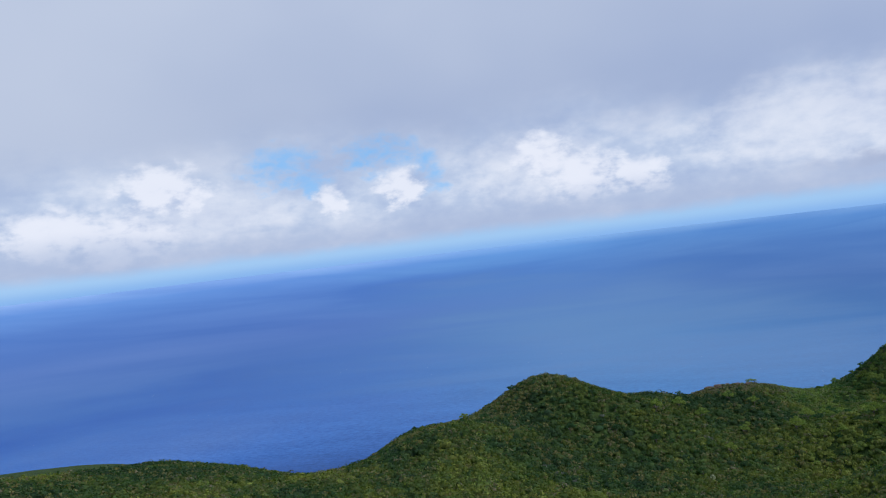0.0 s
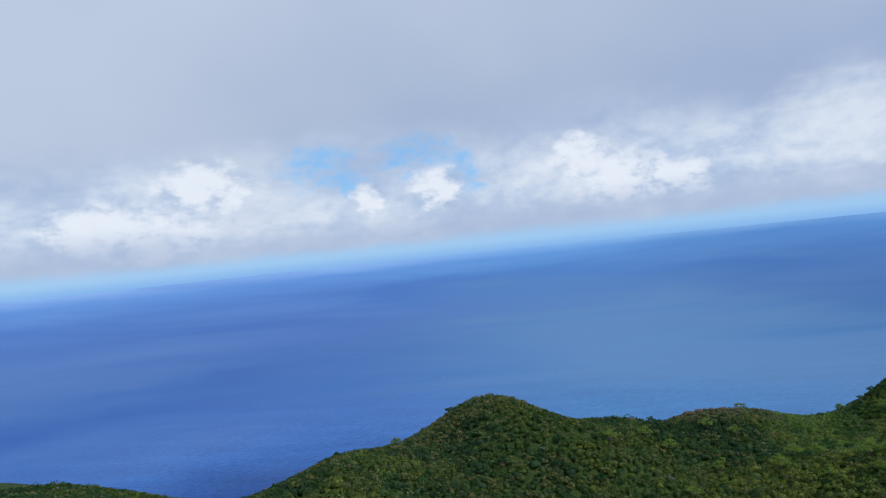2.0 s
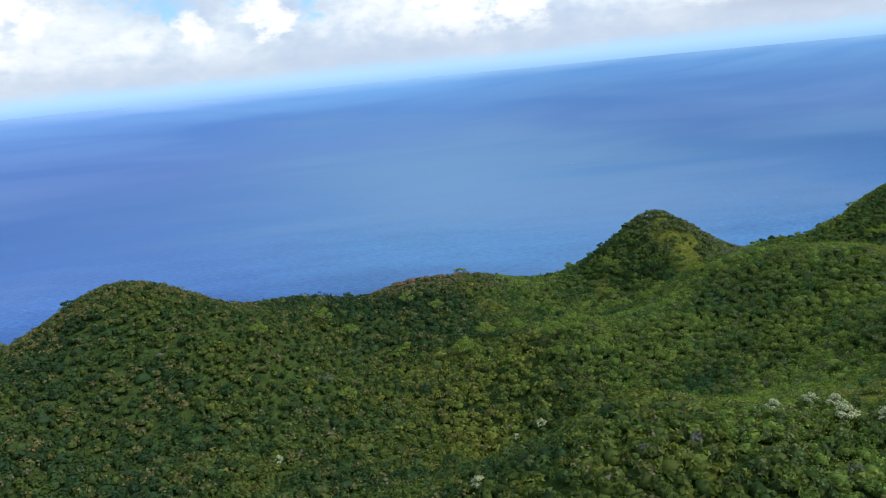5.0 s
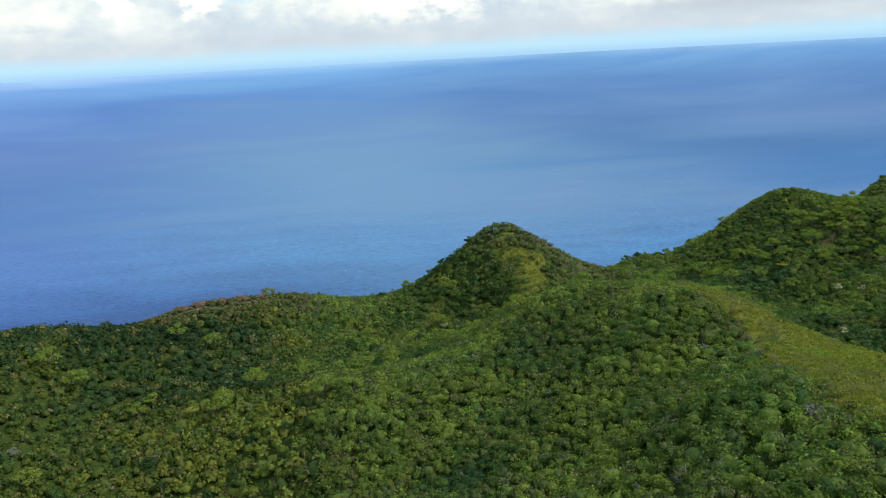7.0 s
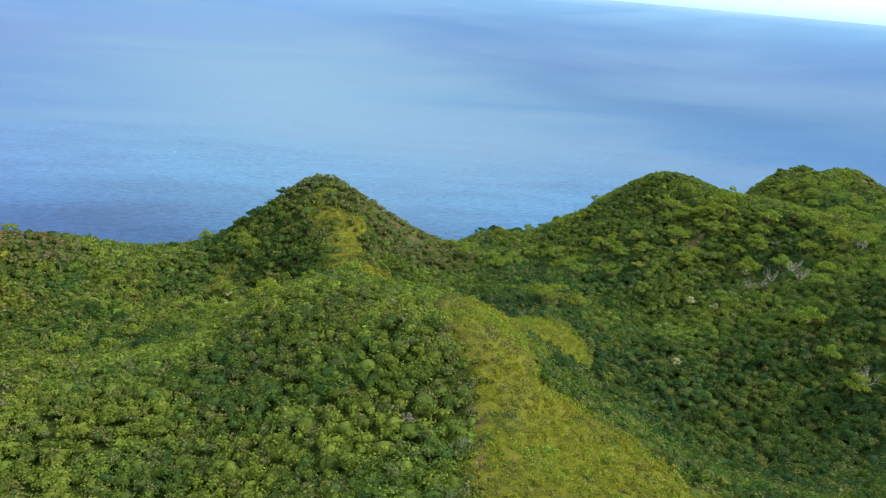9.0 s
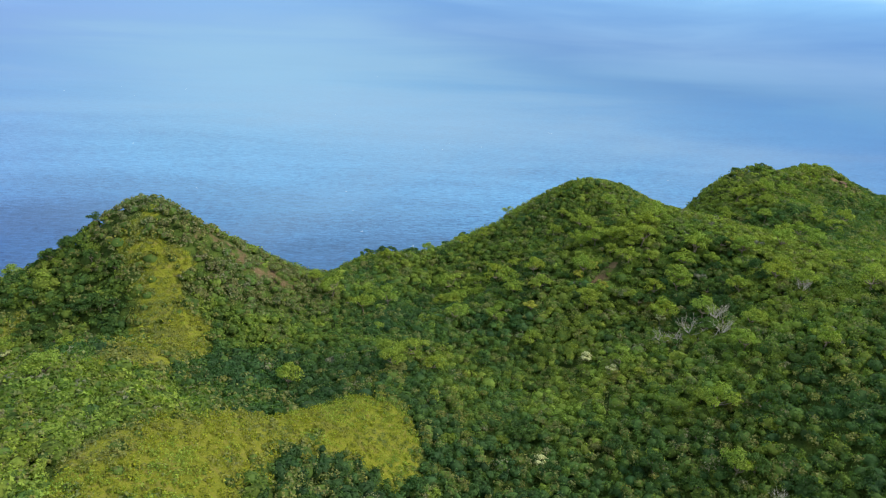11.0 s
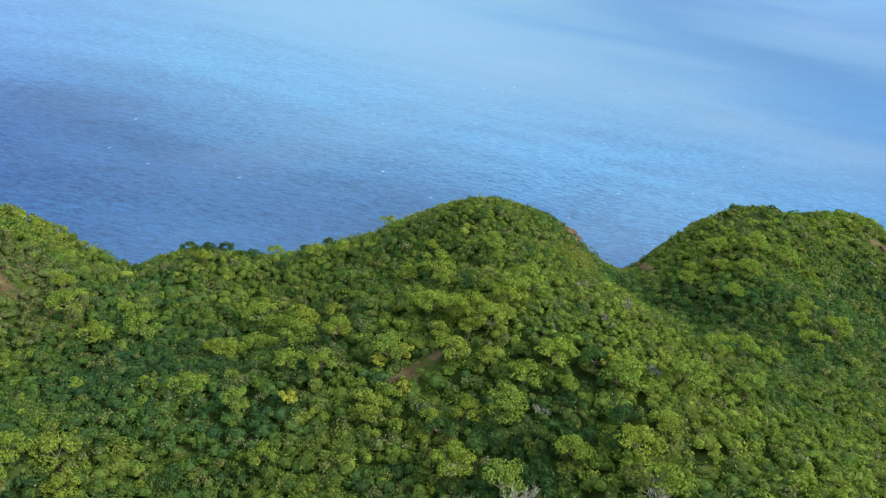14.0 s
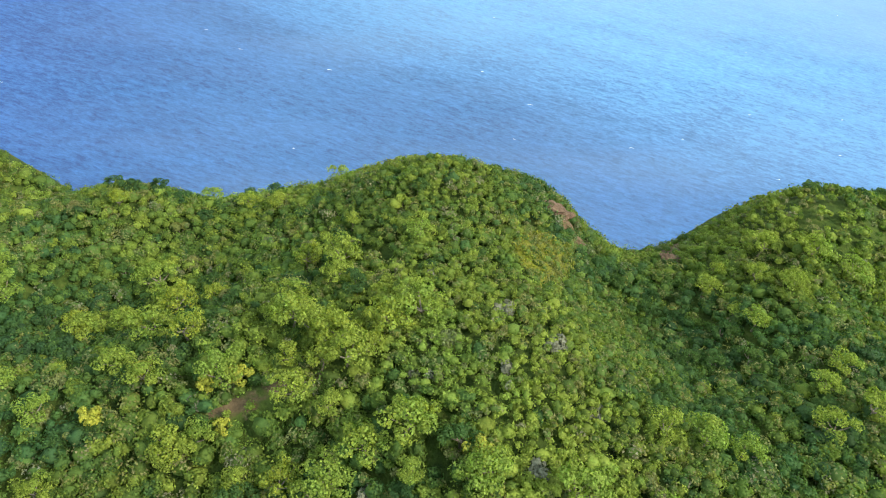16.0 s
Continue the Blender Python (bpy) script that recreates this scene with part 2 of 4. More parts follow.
m, g, b = material("outcrop_rock", 0.92, 0.15)
p = place(g)
g.link(g.ramp(g.noise(p, 0.7, 7.0, 0.68), [(0.28, (0.045, 0.031, 0.024)), (0.5, (0.105, 0.070, 0.050)), (0.75, (0.19, 0.145, 0.11))]), b.inputs["Base Color"])
bump = g.n("ShaderNodeBump")
bump.inputs["Distance"].default_value = 0.5
g.link(g.noise(p, 1.6, 7.0, 0.7), bump.inputs["Height"])
g.link(bump.outputs[0], b.inputs["Normal"])
ROCK = m

# open sea: deep blue body, wind chop, drifts painting cloud reflection and shade
m, g, b = material("sea_water", 0.22, 0.5)
p = place(g)
# broad lighter and darker patches: cloud shadow and sky reflection put into colour
mottle = g.noise(g.vm("MULTIPLY", p, (0.0007, 0.0015, 0.0)), 1.0, 4.0, 0.55, 0.6)
wide = g.noise(g.vm("MULTIPLY", p, (0.0007, 0.0011, 0.0)), 1.0, 3.0, 0.5)
mixed = g.m("ADD", g.m("MULTIPLY", mottle, 0.6), g.m("MULTIPLY", wide, 0.4))
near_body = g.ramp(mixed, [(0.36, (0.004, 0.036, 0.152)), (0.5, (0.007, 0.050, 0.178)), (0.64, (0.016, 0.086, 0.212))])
outer_body = g.ramp(mixed, [(0.36, (0.012, 0.096, 0.318)), (0.5, (0.032, 0.148, 0.358)), (0.64, (0.066, 0.190, 0.372))])
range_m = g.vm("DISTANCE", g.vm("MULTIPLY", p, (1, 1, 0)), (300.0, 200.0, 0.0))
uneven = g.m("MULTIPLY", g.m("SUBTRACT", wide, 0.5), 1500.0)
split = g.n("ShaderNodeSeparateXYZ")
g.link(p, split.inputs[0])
# picks the darker body near the hills, the lighter one farther out
body_range = g.m("ADD", g.m("ADD", range_m, g.m("MULTIPLY", uneven, 0.7)), g.m("MULTIPLY", g.m("MINIMUM", g.m("MAXIMUM", g.m("SUBTRACT", split.outputs[0], 350.0), -260.0), 20.0), 0.45))
body = g.mix(g.step(body_range, 640.0, 1040.0), near_body, outer_body)
# glitter and cloud reflection to the east, mixed in as paler body colour
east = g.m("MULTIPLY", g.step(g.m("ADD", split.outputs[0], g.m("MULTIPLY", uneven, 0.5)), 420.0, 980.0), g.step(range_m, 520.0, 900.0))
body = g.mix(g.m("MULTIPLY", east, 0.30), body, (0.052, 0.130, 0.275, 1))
# horizon haze put into the water colour: paler with range
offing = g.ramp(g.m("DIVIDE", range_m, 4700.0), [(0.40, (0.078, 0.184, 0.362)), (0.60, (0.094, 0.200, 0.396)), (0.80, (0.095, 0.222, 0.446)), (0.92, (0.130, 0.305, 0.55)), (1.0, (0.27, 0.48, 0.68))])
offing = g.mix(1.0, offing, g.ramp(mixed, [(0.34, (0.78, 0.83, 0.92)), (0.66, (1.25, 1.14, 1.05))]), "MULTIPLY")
# reflection of bright cloud, painted as a pale patch on the water
sheen_at = g.vm("MULTIPLY", g.vm("SUBTRACT", p, (420.0, 2000.0, 0.0)), (0.00145, 0.00068, 0.0))
cloud_sheen = g.step(g.m("ADD", g.vm("LENGTH", sheen_at), g.m("MULTIPLY", g.m("SUBTRACT", mixed, 0.5), 5.0)), 1.4, 0.0)
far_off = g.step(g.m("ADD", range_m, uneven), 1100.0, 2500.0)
turn = g.n("ShaderNodeVectorRotate")
turn.rotation_type = "Z_AXIS"
g.link(p, turn.inputs["Vector"])
turn.inputs["Angle"].default_value = radians(13)
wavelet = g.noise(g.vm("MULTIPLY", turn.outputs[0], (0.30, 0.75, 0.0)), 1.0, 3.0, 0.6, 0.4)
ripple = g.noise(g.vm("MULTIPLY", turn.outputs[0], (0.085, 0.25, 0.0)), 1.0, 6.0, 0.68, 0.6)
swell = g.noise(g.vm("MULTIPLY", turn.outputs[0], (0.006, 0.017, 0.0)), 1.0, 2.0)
wave = g.m("ADD", g.m("ADD", ripple, g.m("MULTIPLY", wavelet, 0.35)), g.m("MULTIPLY", swell, 1.2))
bump = g.n("ShaderNodeBump")
bump.inputs["Strength"].default_value, bump.inputs["Distance"].default_value = 1.0, 4.2
g.link(wave, bump.inputs["Height"])
g.link(g.step(range_m, 1400.0, 550.0, 0.12, 1.0), bump.inputs["Strength"])
level = g.xyz(0.0, 0.0, 1.0)
g.link(level, bump.inputs["Normal"])
under = g.n("ShaderNodeBsdfDiffuse")
# wave shading and glints put into the colour: dark troughs, light crests
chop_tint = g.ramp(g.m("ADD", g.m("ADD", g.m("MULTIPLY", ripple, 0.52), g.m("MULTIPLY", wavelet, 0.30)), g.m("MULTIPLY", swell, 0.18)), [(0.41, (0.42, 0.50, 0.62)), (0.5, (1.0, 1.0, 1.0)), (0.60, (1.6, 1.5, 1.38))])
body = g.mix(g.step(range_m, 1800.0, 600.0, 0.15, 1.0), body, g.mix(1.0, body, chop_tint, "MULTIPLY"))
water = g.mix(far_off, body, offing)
# cloud shadow on the far eastern water, painted as a darker tint
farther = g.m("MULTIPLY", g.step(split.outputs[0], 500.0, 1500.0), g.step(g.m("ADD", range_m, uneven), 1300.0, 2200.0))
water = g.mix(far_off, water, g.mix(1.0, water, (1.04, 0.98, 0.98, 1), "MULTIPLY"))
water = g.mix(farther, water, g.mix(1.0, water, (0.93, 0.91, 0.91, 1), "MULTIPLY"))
bearing = g.m("DIVIDE", g.m("SUBTRACT", split.outputs[0], 250.0), range_m)
west = g.step(g.m("ADD", bearing, g.m("MULTIPLY", g.m("SUBTRACT", wide, 0.5), 0.8)), 0.12, -0.35)
west = g.m("MULTIPLY", west, g.m("SUBTRACT", 1.0, g.m("MULTIPLY", far_off, 0.6)))
water = g.mix(west, water, g.mix(1.0, water, (1.13, 0.86, 1.02, 1), "MULTIPLY"))
g.link(g.mix(g.m("MULTIPLY", cloud_sheen, 0.48), water, (0.185, 0.305, 0.42, 1)), under.inputs["Color"])
g.link(level, under.inputs["Normal"])
shine = g.n("ShaderNodeBsdfGlossy")
shine.inputs["Roughness"].default_value = 0.18
g.link(bump.outputs[0], shine.inputs["Normal"])
fres = g.n("ShaderNodeFresnel")
fres.inputs["IOR"].default_value = 1.333
g.link(bump.outputs[0], fres.inputs["Normal"])
gloss = g.m("MULTIPLY", g.m("MINIMUM", fres.outputs[0], 0.12), g.m("SUBTRACT", 1.0, far_off))
sea_mix = g.n("ShaderNodeMixShader")
g.link(gloss, sea_mix.inputs[0])
g.link(under.outputs[0], sea_mix.inputs[1])
g.link(shine.outputs[0], sea_mix.inputs[2])
g.link(sea_mix.outputs[0], m.node_tree.nodes["Material Output"].inputs[0])
SEA = m
m, g, b = material("sea_foam", 0.8, 0.2)
g.link(g.ramp(g.noise(place(g), 1.5, 4.0), [(0.3, (0.34, 0.42, 0.5)), (0.6, (0.62, 0.66, 0.7))]), b.inputs["Base Color"])
FOAM = m

# ---- the lie of the land ----
# summits, spurs and gullies: x, y, rise, spread
SUMMITS = ((271, 428, 1.8, 6), (-35, 355, 11.2, 21), (-22, 375, 2.9, 15), (48, 362, 31.5, 27), (82, 338, 13.5, 23), (103, 388, 2.9, 15), (148, 405, 3.7, 15), (177, 431, 8.6, 16),
           (270, 429, 40.3, 26), (274, 423, 6.6, 15), (298, 451, 10.0, 15), (303, 429, 4.1, 15), (334, 446, 4.2, 15), (339, 430, 14.4, 23),
           (411, 433, 16.5, 22), (485, 450, 52.4, 21), (540, 453, 14.7, 20))
SPURS = ((-207, 145, 58.7, 120), (2, 303, 19.3, 30), (4, 223, 9.0, 41), (150, 381, 16.6, 57), (197, 322, 14.2, 28), (238, 216, 65.7, 64), (241, 240, 4.0, 15),
         (254, 367, 14.3, 24), (263, 285, 3.7, 15), (271, 315, 54.8, 43), (297, 469, 2.5, 26), (369, 396, 10.4, 28), (415, 379, 8.0, 19),
         (423, 316, 6.1, 29), (443, 209, 39.2, 120), (463, 415, 2.1, 30), (467, 403, 14.3, 15), (497, 364, 3.8, 26), (635, 175, 26.0, 69))
GULLIES = ((-149, 401, -24.1, 18), (-84, 406, -30.7, 37), (-45, 355, -6.2, 15), (-64, 326, -10.0, 20), (-6, 418, -15.8, 15), (4, 304, -0.9, 88), (69, 360, -11.5, 20), (93, 494, -90.2, 40),
           (168, 453, -14.4, 17), (244, 294, -64.2, 85), (253, 392, -11.3, 18), (287, 436, -8.6, 15), (311, 531, -67.1, 70), (316, 447, -7.8, 15), (309, 441, -4.5, 8), (316, 295, -17.4, 28),
           (352, 407, -18.6, 18), (353, 351, -8.1, 15), (392, 349, -4.8, 15), (458, 401, -15.6, 15), (474, 459, -54.2, 25), (535, 386, -10.7, 53), (623, 565, -70.4, 60))
# knolls and hollows: the smaller relief of the western and eastern halves
WEST_RELIEF = ((-18, 374, -2.9, 8), (6, 338, -3.3, 30), (72, 392, -2.7, 8), (102, 386, 1.0, 11), (126, 344, -2.9, 15), (126, 410, -2.3, 11), (156, 224, 15.6, 30),
               (156, 284, -5.5, 15), (168, 338, 3.8, 21), (174, 236, 4.8, 8), (180, 428, -1.4, 11), (192, 308, 7.5, 21), (216, 236, -6.4, 21), (228, 362, -3.3, 21),
               (240, 236, 2.9, 8), (246, 320, 3.9, 11), (252, 446, -3.9, 11), (282, 284, 3.3, 21), (282, 332, -4.6, 11), (282, 404, 2.0, 15))
EAST_RELIEF = ((279, 443, 2.4, 6), (304, 449, 3.0, 7), (322, 449, -1.6, 6), (282, 434, -4.0, 8), (294, 350, -7.7, 15), (312, 452, 2.3, 8), (318, 350, 2.6, 15), (318, 434, -3.3, 8), (330, 440, 1.1, 8), (336, 272, -4.2, 21),
               (336, 392, 4.0, 21), (354, 452, -4.0, 8), (372, 446, 0.9, 8), (384, 362, -1.9, 11), (390, 404, -2.1, 8), (402, 422, 2.1, 8), (414, 446, -4.5, 8),
               (432, 440, 2.6, 8), (444, 416, -3.1, 11), (468, 386, 2.4, 15), (516, 452, -1.9, 30), (540, 458, 1.3, 8), (552, 440, -3.1, 8))
BRINK_X = (-160, -60, 0, 39, 90, 150, 185, 225, 267, 300, 332, 360, 385, 412, 445, 470, 500, 560, 640)
BRINK_Y = (360, 368, 377, 378, 405, 418, 428, 430, 432, 440, 447, 440, 432, 436, 440, 450, 462, 465, 470)


def brink(x):
    """Where the coast's crest runs."""
    return np.interp(x, BRINK_X, BRINK_Y)


def canopy(x, y):
    """Height of the vegetation's top."""
    x, y = np.asarray(x, float), np.asarray(y, float)
    edge = brink(x)
    yy = np.minimum(y, edge + 10)
    z = np.full(np.broadcast(x, y).shape, 200.0)
    for hx, hy, rise, spread in SUMMITS + SPURS + GULLIES + WEST_RELIEF + EAST_RELIEF:
        z = z + rise * np.exp(-((x - hx) ** 2 + (yy - hy) ** 2) / (2 * spread * spread))
    out = np.maximum(y - edge - 8, 0)
    return z - 0.75 * out - 0.012 * out * out


def value_noise(x, y, size, seed):
    """Smooth random field from 0 to 1 with cells of that size."""
    rng = np.random.RandomState(seed)
    table = rng.rand(64, 64)
    u, v = np.asarray(x) / size, np.asarray(y) / size
    i, j = np.floor(u).astype(int), np.floor(v).astype(int)
    a, c = u - i, v - j
    a, c = a * a * (3 - 2 * a), c * c * (3 - 2 * c)
    t = lambda p, q: table[p % 64, q % 64]
    return (t(i, j) * (1 - a) + t(i + 1, j) * a) * (1 - c) + (t(i, j + 1) * (1 - a) + t(i + 1, j + 1) * a) * c


def near_line(x, y, pts, width):
    """1 on a line of points, falling to 0 at about twice the width."""
    best = np.full(np.shape(x), 1e9)
    for (ax, ay), (bx, by) in zip(pts[:-1], pts[1:]):
        k = np.clip(((x - ax) * (bx - ax) + (y - ay) * (by - ay)) / ((bx - ax) ** 2 + (by - ay) ** 2), 0, 1)
        best = np.minimum(best, np.hypot(x - ax - k * (bx - ax), y - ay - k * (by - ay)))
    return np.exp(-((best / width) ** 2) * 0.7)


# open fern and grass: outlines in plan of the ridge, the strip up the pointed hill, and small glades
RIDGE_GRASS = ((243, 200), (246, 226), (256, 243), (262, 258), (264, 268), (265, 280), (268, 294), (272, 304), (282, 317), (298, 333), (312, 340), (319, 336), (320, 328),
               (317, 317), (312, 309), (308, 312), (304, 315), (299, 314), (294, 309), (288, 299), (285, 290), (281, 281), (279, 273), (284, 267), (290, 257), (290, 242), (276, 226), (262, 203))
PEAK_GRASS = ((268, 421), (262, 415), (263, 406), (266, 396), (264, 374), (264, 334), (278, 342), (285, 382), (283, 393), (280, 402), (274, 412))
GLADES = (((204, 219), (207, 206), 6.0, 0.75), ((206, 212), (198, 226), 5.0, 0.6), ((232, 402), (238, 410), 4.0, 0.6), ((313, 352), (322, 346), 4.0, 0.5))


SHOULDER = ((419, 411), (425, 416), (432, 418), (435, 410), (432, 398), (425, 395), (421, 402))


def in_outline(x, y, pts, soft):
    """1 inside a closed outline in plan, 0 outside, with a soft edge of that width."""
    x, y = np.asarray(x, float), np.asarray(y, float)
    away, inside = np.full(x.shape, 1e9), np.zeros(x.shape, bool)
    for (ax, ay), (bx, by) in zip(pts, pts[1:] + pts[:1]):
        k = np.clip(((x - ax) * (bx - ax) + (y - ay) * (by - ay)) / ((bx - ax) ** 2 + (by - ay) ** 2), 0, 1)
        away = np.minimum(away, np.hypot(x - ax - k * (bx - ax), y - ay - k * (by - ay)))
        inside ^= ((ay > y) != (by > y)) & (x < (bx - ax) * (y - ay) / ((by - ay) or 1e-9) + ax)
    return np.clip(0.5 + np.where(inside, away, -away) / soft, 0, 1)


def grass_at(x, y):
    """How far dry yellow grass and fern take the place of shrubs."""
    wx, wy = x + 7 * (value_noise(x, y, 7, 51) - 0.5), y + 7 * (value_noise(x, y, 7, 52) - 0.5)
    out = np.maximum(in_outline(wx, wy, RIDGE_GRASS, 6.0), 0.75 * in_outline(wx, wy, PEAK_GRASS, 9.0))
    out = np.maximum(out, 0.66 * in_outline(wx, wy, SHOULDER, 7.0))
    for a, b, width, share in GLADES:
        out = np.maximum(out, share * near_line(x, y, (a, b), width))
    return out


BARE = (((143, 403), (158, 408), 4.0, 0.62), ((164, 413), (180, 419), 3.0, 0.6), ((284, 415), (291, 412), 5.0, 0.48), ((291, 413), (304, 409), 6.5, 0.54), ((318, 402), (314, 404), 2.4, 0.55),
        ((432, 428), (437, 425), 2.3, 1.0), ((424, 416), (428, 402), 1.6, 0.5), ((536, 443), (541, 438), 2.2, 0.85), ((381, 371), (387, 373), 2.3, 0.75), ((390, 374), (396, 374), 2.3, 0.48),
        ((270, 296), (275, 302), 2.2, 0.55), ((258, 246), (266, 268), 1.8, 0.55), ((466, 449), (462, 443), 2.6, 0.9), ((44, 378), (58, 384), 2.5, 1.0))


def soil_at(x, y):
    """Bare red-brown earth."""
    out = np.zeros(np.shape(x))
    for a, b, width, share in BARE:
        out = np.maximum(out, share * near_line(x, y, (a, b), width))
    return out


def heath_at(x, y):
    """Where the cover is low, fine-leaved heath rather than tall bush."""
    a = near_line(x, y, ((404, 430), (416, 412), (426, 392), (432, 368), (446, 350), (470, 330)), 15)
    b = near_line(x, y, ((486, 440), (505, 446), (530, 440)), 14)
    c = near_line(x, y, ((-40, 366), (10, 366), (40, 366), (70, 345), (95, 330)), 20)
    d = near_line(x, y, ((262, 424), (275, 424), (292, 414)), 8)
    e = near_line(x, y, ((130, 404), (180, 420)), 9)
    f = near_line(x, y, ((406, 386), (420, 374), (434, 362)), 9)
    return np.maximum.reduce([a, b, c, d, e, f])


def tall_at(x, y):
    """How far the shrubs stand above the soil."""
    return 2.1 * (1 - grass_at(x, y)) * (1 - 0.9 * soil_at(x, y)) + 0.25


def earth(x, y):
    return canopy(x, y) - tall_at(x, y) + 0.7 * (value_noise(x, y, 7, 1) - 0.5)


def mesh_from(name, verts, faces, mats=(), smooth=False):
    """A mesh out of arrays of vertices and equal-sided faces."""
    me = bpy.data.meshes.new(name)
    verts, faces = np.asarray(verts, np.float32), np.asarray(faces, np.int32)
    k = faces.shape[1]
    me.vertices.add(len(verts))
    me.vertices.foreach_set("co", verts.ravel())
    me.loops.add(faces.size)
    me.loops.foreach_set("vertex_index", faces.ravel())
    me.polygons.add(len(faces))
    me.polygons.foreach_set("loop_start", np.arange(0, faces.size, k, dtype=np.int32))
    if smooth:
        me.polygons.foreach_set("use_smooth", np.ones(len(faces), bool))
    for mat in mats:
        me.materials.append(mat)
    me.update(calc_edges=True)
    return me


def vertex_value(me, name, values):
    me.attributes.new(name, "FLOAT", "POINT").data.foreach_set("value", np.asarray(values, np.float32))


def stepped(*runs):
    out = []
    for a, b, d in runs:
        out += list(np.arange(a, b, d))
    return np.array(out + [runs[-1][1]], float)


def build_ground():
    xs = stepped((-900, -200, 25), (-200, -100, 8), (-100, 580, 3), (580, 700, 10), (700, 1300, 30))
    ys = stepped((-500, 120, 25), (120, 200, 8), (200, 480, 3), (480, 620, 5), (620, 700, 20))
    X, Y = np.meshgrid(xs, ys)
    Z = np.maximum(earth(X, Y), -12)
    Z = Z + np.where(Y > brink(X) + 12, 6 * (value_noise(X, Y, 14, 5) - 0.5) + 3 * (value_noise(X, Y, 5, 6) - 0.5), 0)
    n, k = len(ys), len(xs)
    idx = np.arange(n * k).reshape(n, k)
    quads = np.stack([idx[:-1, :-1], idx[:-1, 1:], idx[1:, 1:], idx[1:, :-1]], -1).reshape(-1, 4)
    me = mesh_from("ground", np.stack([X, Y, Z], -1).reshape(-1, 3), quads, [GROUND], True)
    cliff = np.clip((Y - brink(X) - 16) / 20, 0, 0.75)
    vertex_value(me, "grass", grass_at(X, Y).ravel())
    vertex_value(me, "soil", np.maximum(soil_at(X, Y), cliff).ravel())
    return tagged(new("ground", me), "steep green coastal hills with bare red-brown soil", "hillside", kind="structure")


def build_sea():
    """A flat sea out to 2000 m; past that its far part rises gently so that it meets the horizon."""
    cx, cy, eye = 220.0, 180.0, 287.0
    near = np.concatenate([np.linspace(60, 1950, 55), np.linspace(2000, 4600, 50)])
    z = (eye - 43) * (np.maximum(near - 2000, 0) / 2600) ** 2
    ang = np.linspace(0, 2 * np.pi, 241)[:-1]
    X = cx + near[:, None] * np.cos(ang)
    Y = cy + near[:, None] * np.sin(ang)
    Z = np.repeat(z[:, None], len(ang), 1)
    verts = np.concatenate([[[cx, cy, 0]], np.stack([X, Y, Z], -1).reshape(-1, 3)])
    k = len(ang)
    idx = 1 + np.arange(len(near) * k).reshape(len(near), k)
    nxt = np.roll(idx, -1, 1)
    quads = np.stack([idx[:-1], idx[1:], nxt[1:], nxt[:-1]], -1).reshape(-1, 4)
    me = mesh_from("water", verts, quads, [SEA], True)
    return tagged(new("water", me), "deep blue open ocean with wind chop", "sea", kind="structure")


build_ground()
build_sea()


# ---- plants ----
def leaf_cloud(rng, centre, radius, count, size, droop=0.35, lobes=6):
    """Triangles of leaf on bushes made of rounded lobes: arrays centre (n,3), radius (n,3), size (n,). Returns vertices (n*count*3, 3)."""
    n = len(centre)
    an = rng.rand(n, 1) * 6.283 + np.arange(lobes) * 2.39996
    up = 1 - (np.arange(lobes) + 0.35 + 0.5 * rng.rand(n, lobes)) / lobes * (1 + 0.4 * droop)
    flat_r = np.sqrt(np.maximum(1 - up * up, 0))
    way = np.stack([np.cos(an) * flat_r, np.sin(an) * flat_r, up], -1)
    heart = way * rng.uniform(0.34, 0.56, (n, lobes, 1))
    reach = rng.uniform(0.46, 0.62, (n, lobes, 1))
    pick = rng.randint(0, lobes, (n, count))
    row = np.arange(n)[:, None]
    d = rng.normal(size=(n, count, 3))
    d /= np.linalg.norm(d, axis=2, keepdims=True)
    d += 0.75 * way[row, pick]
    d /= np.linalg.norm(d, axis=2, keepdims=True)
    d[..., 2] = np.where(d[..., 2] < -droop, -d[..., 2], d[..., 2])
    p = centre[:, None] + (heart[row, pick] + d * reach[row, pick] * (0.86 + 0.26 * rng.rand(n, count, 1))) * radius[:, None]
    nrm = d + 0.36 * rng.normal(size=d.shape)
    nrm /= np.linalg.norm(nrm, axis=2, keepdims=True)
    side = np.cross(nrm, rng.normal(size=d.shape))
    side /= np.linalg.norm(side, axis=2, keepdims=True) + 1e-9
    rise = np.cross(nrm, side)
    s = size[:, None, None] * (0.7 + 0.6 * rng.rand(n, count, 1))
    v = np.stack([p + side * s * 0.62 - rise * s * 0.36, p - side * s * 0.62 - rise * s * 0.36, p + rise * s * 0.72], 2)
    return v.reshape(-1, 3)


CORE_DIR = np.array([[math.cos(a) * math.cos(e), math.sin(a) * math.cos(e), math.sin(e)] for e, k in ((-0.35, 6), (0.45, 6)) for a in [6.283 * (i + (e > 0) * 0.5) / k for i in range(k)]] + [[0, 0, 1.0]])
CORE_TRI = np.array([t for i in range(6) for t in ((i, (i + 1) % 6, 6 + i), (6 + i, (i + 1) % 6, 6 + (i + 1) % 6), (6 + i, 6 + (i + 1) % 6, 12))])


def scatter(rng, x0, x1, y0, y1, gap):
    """A jittered grid of plan points."""
    X, Y = np.meshgrid(np.arange(x0, x1, gap), np.arange(y0, y1, gap))
    X = X + np.where(np.arange(len(X))[:, None] % 2, gap / 2, 0)
    return (X + rng.uniform(-0.8, 0.8, X.shape) * gap).ravel(), (Y + rng.uniform(-0.8, 0.8, X.shape) * gap).ravel()


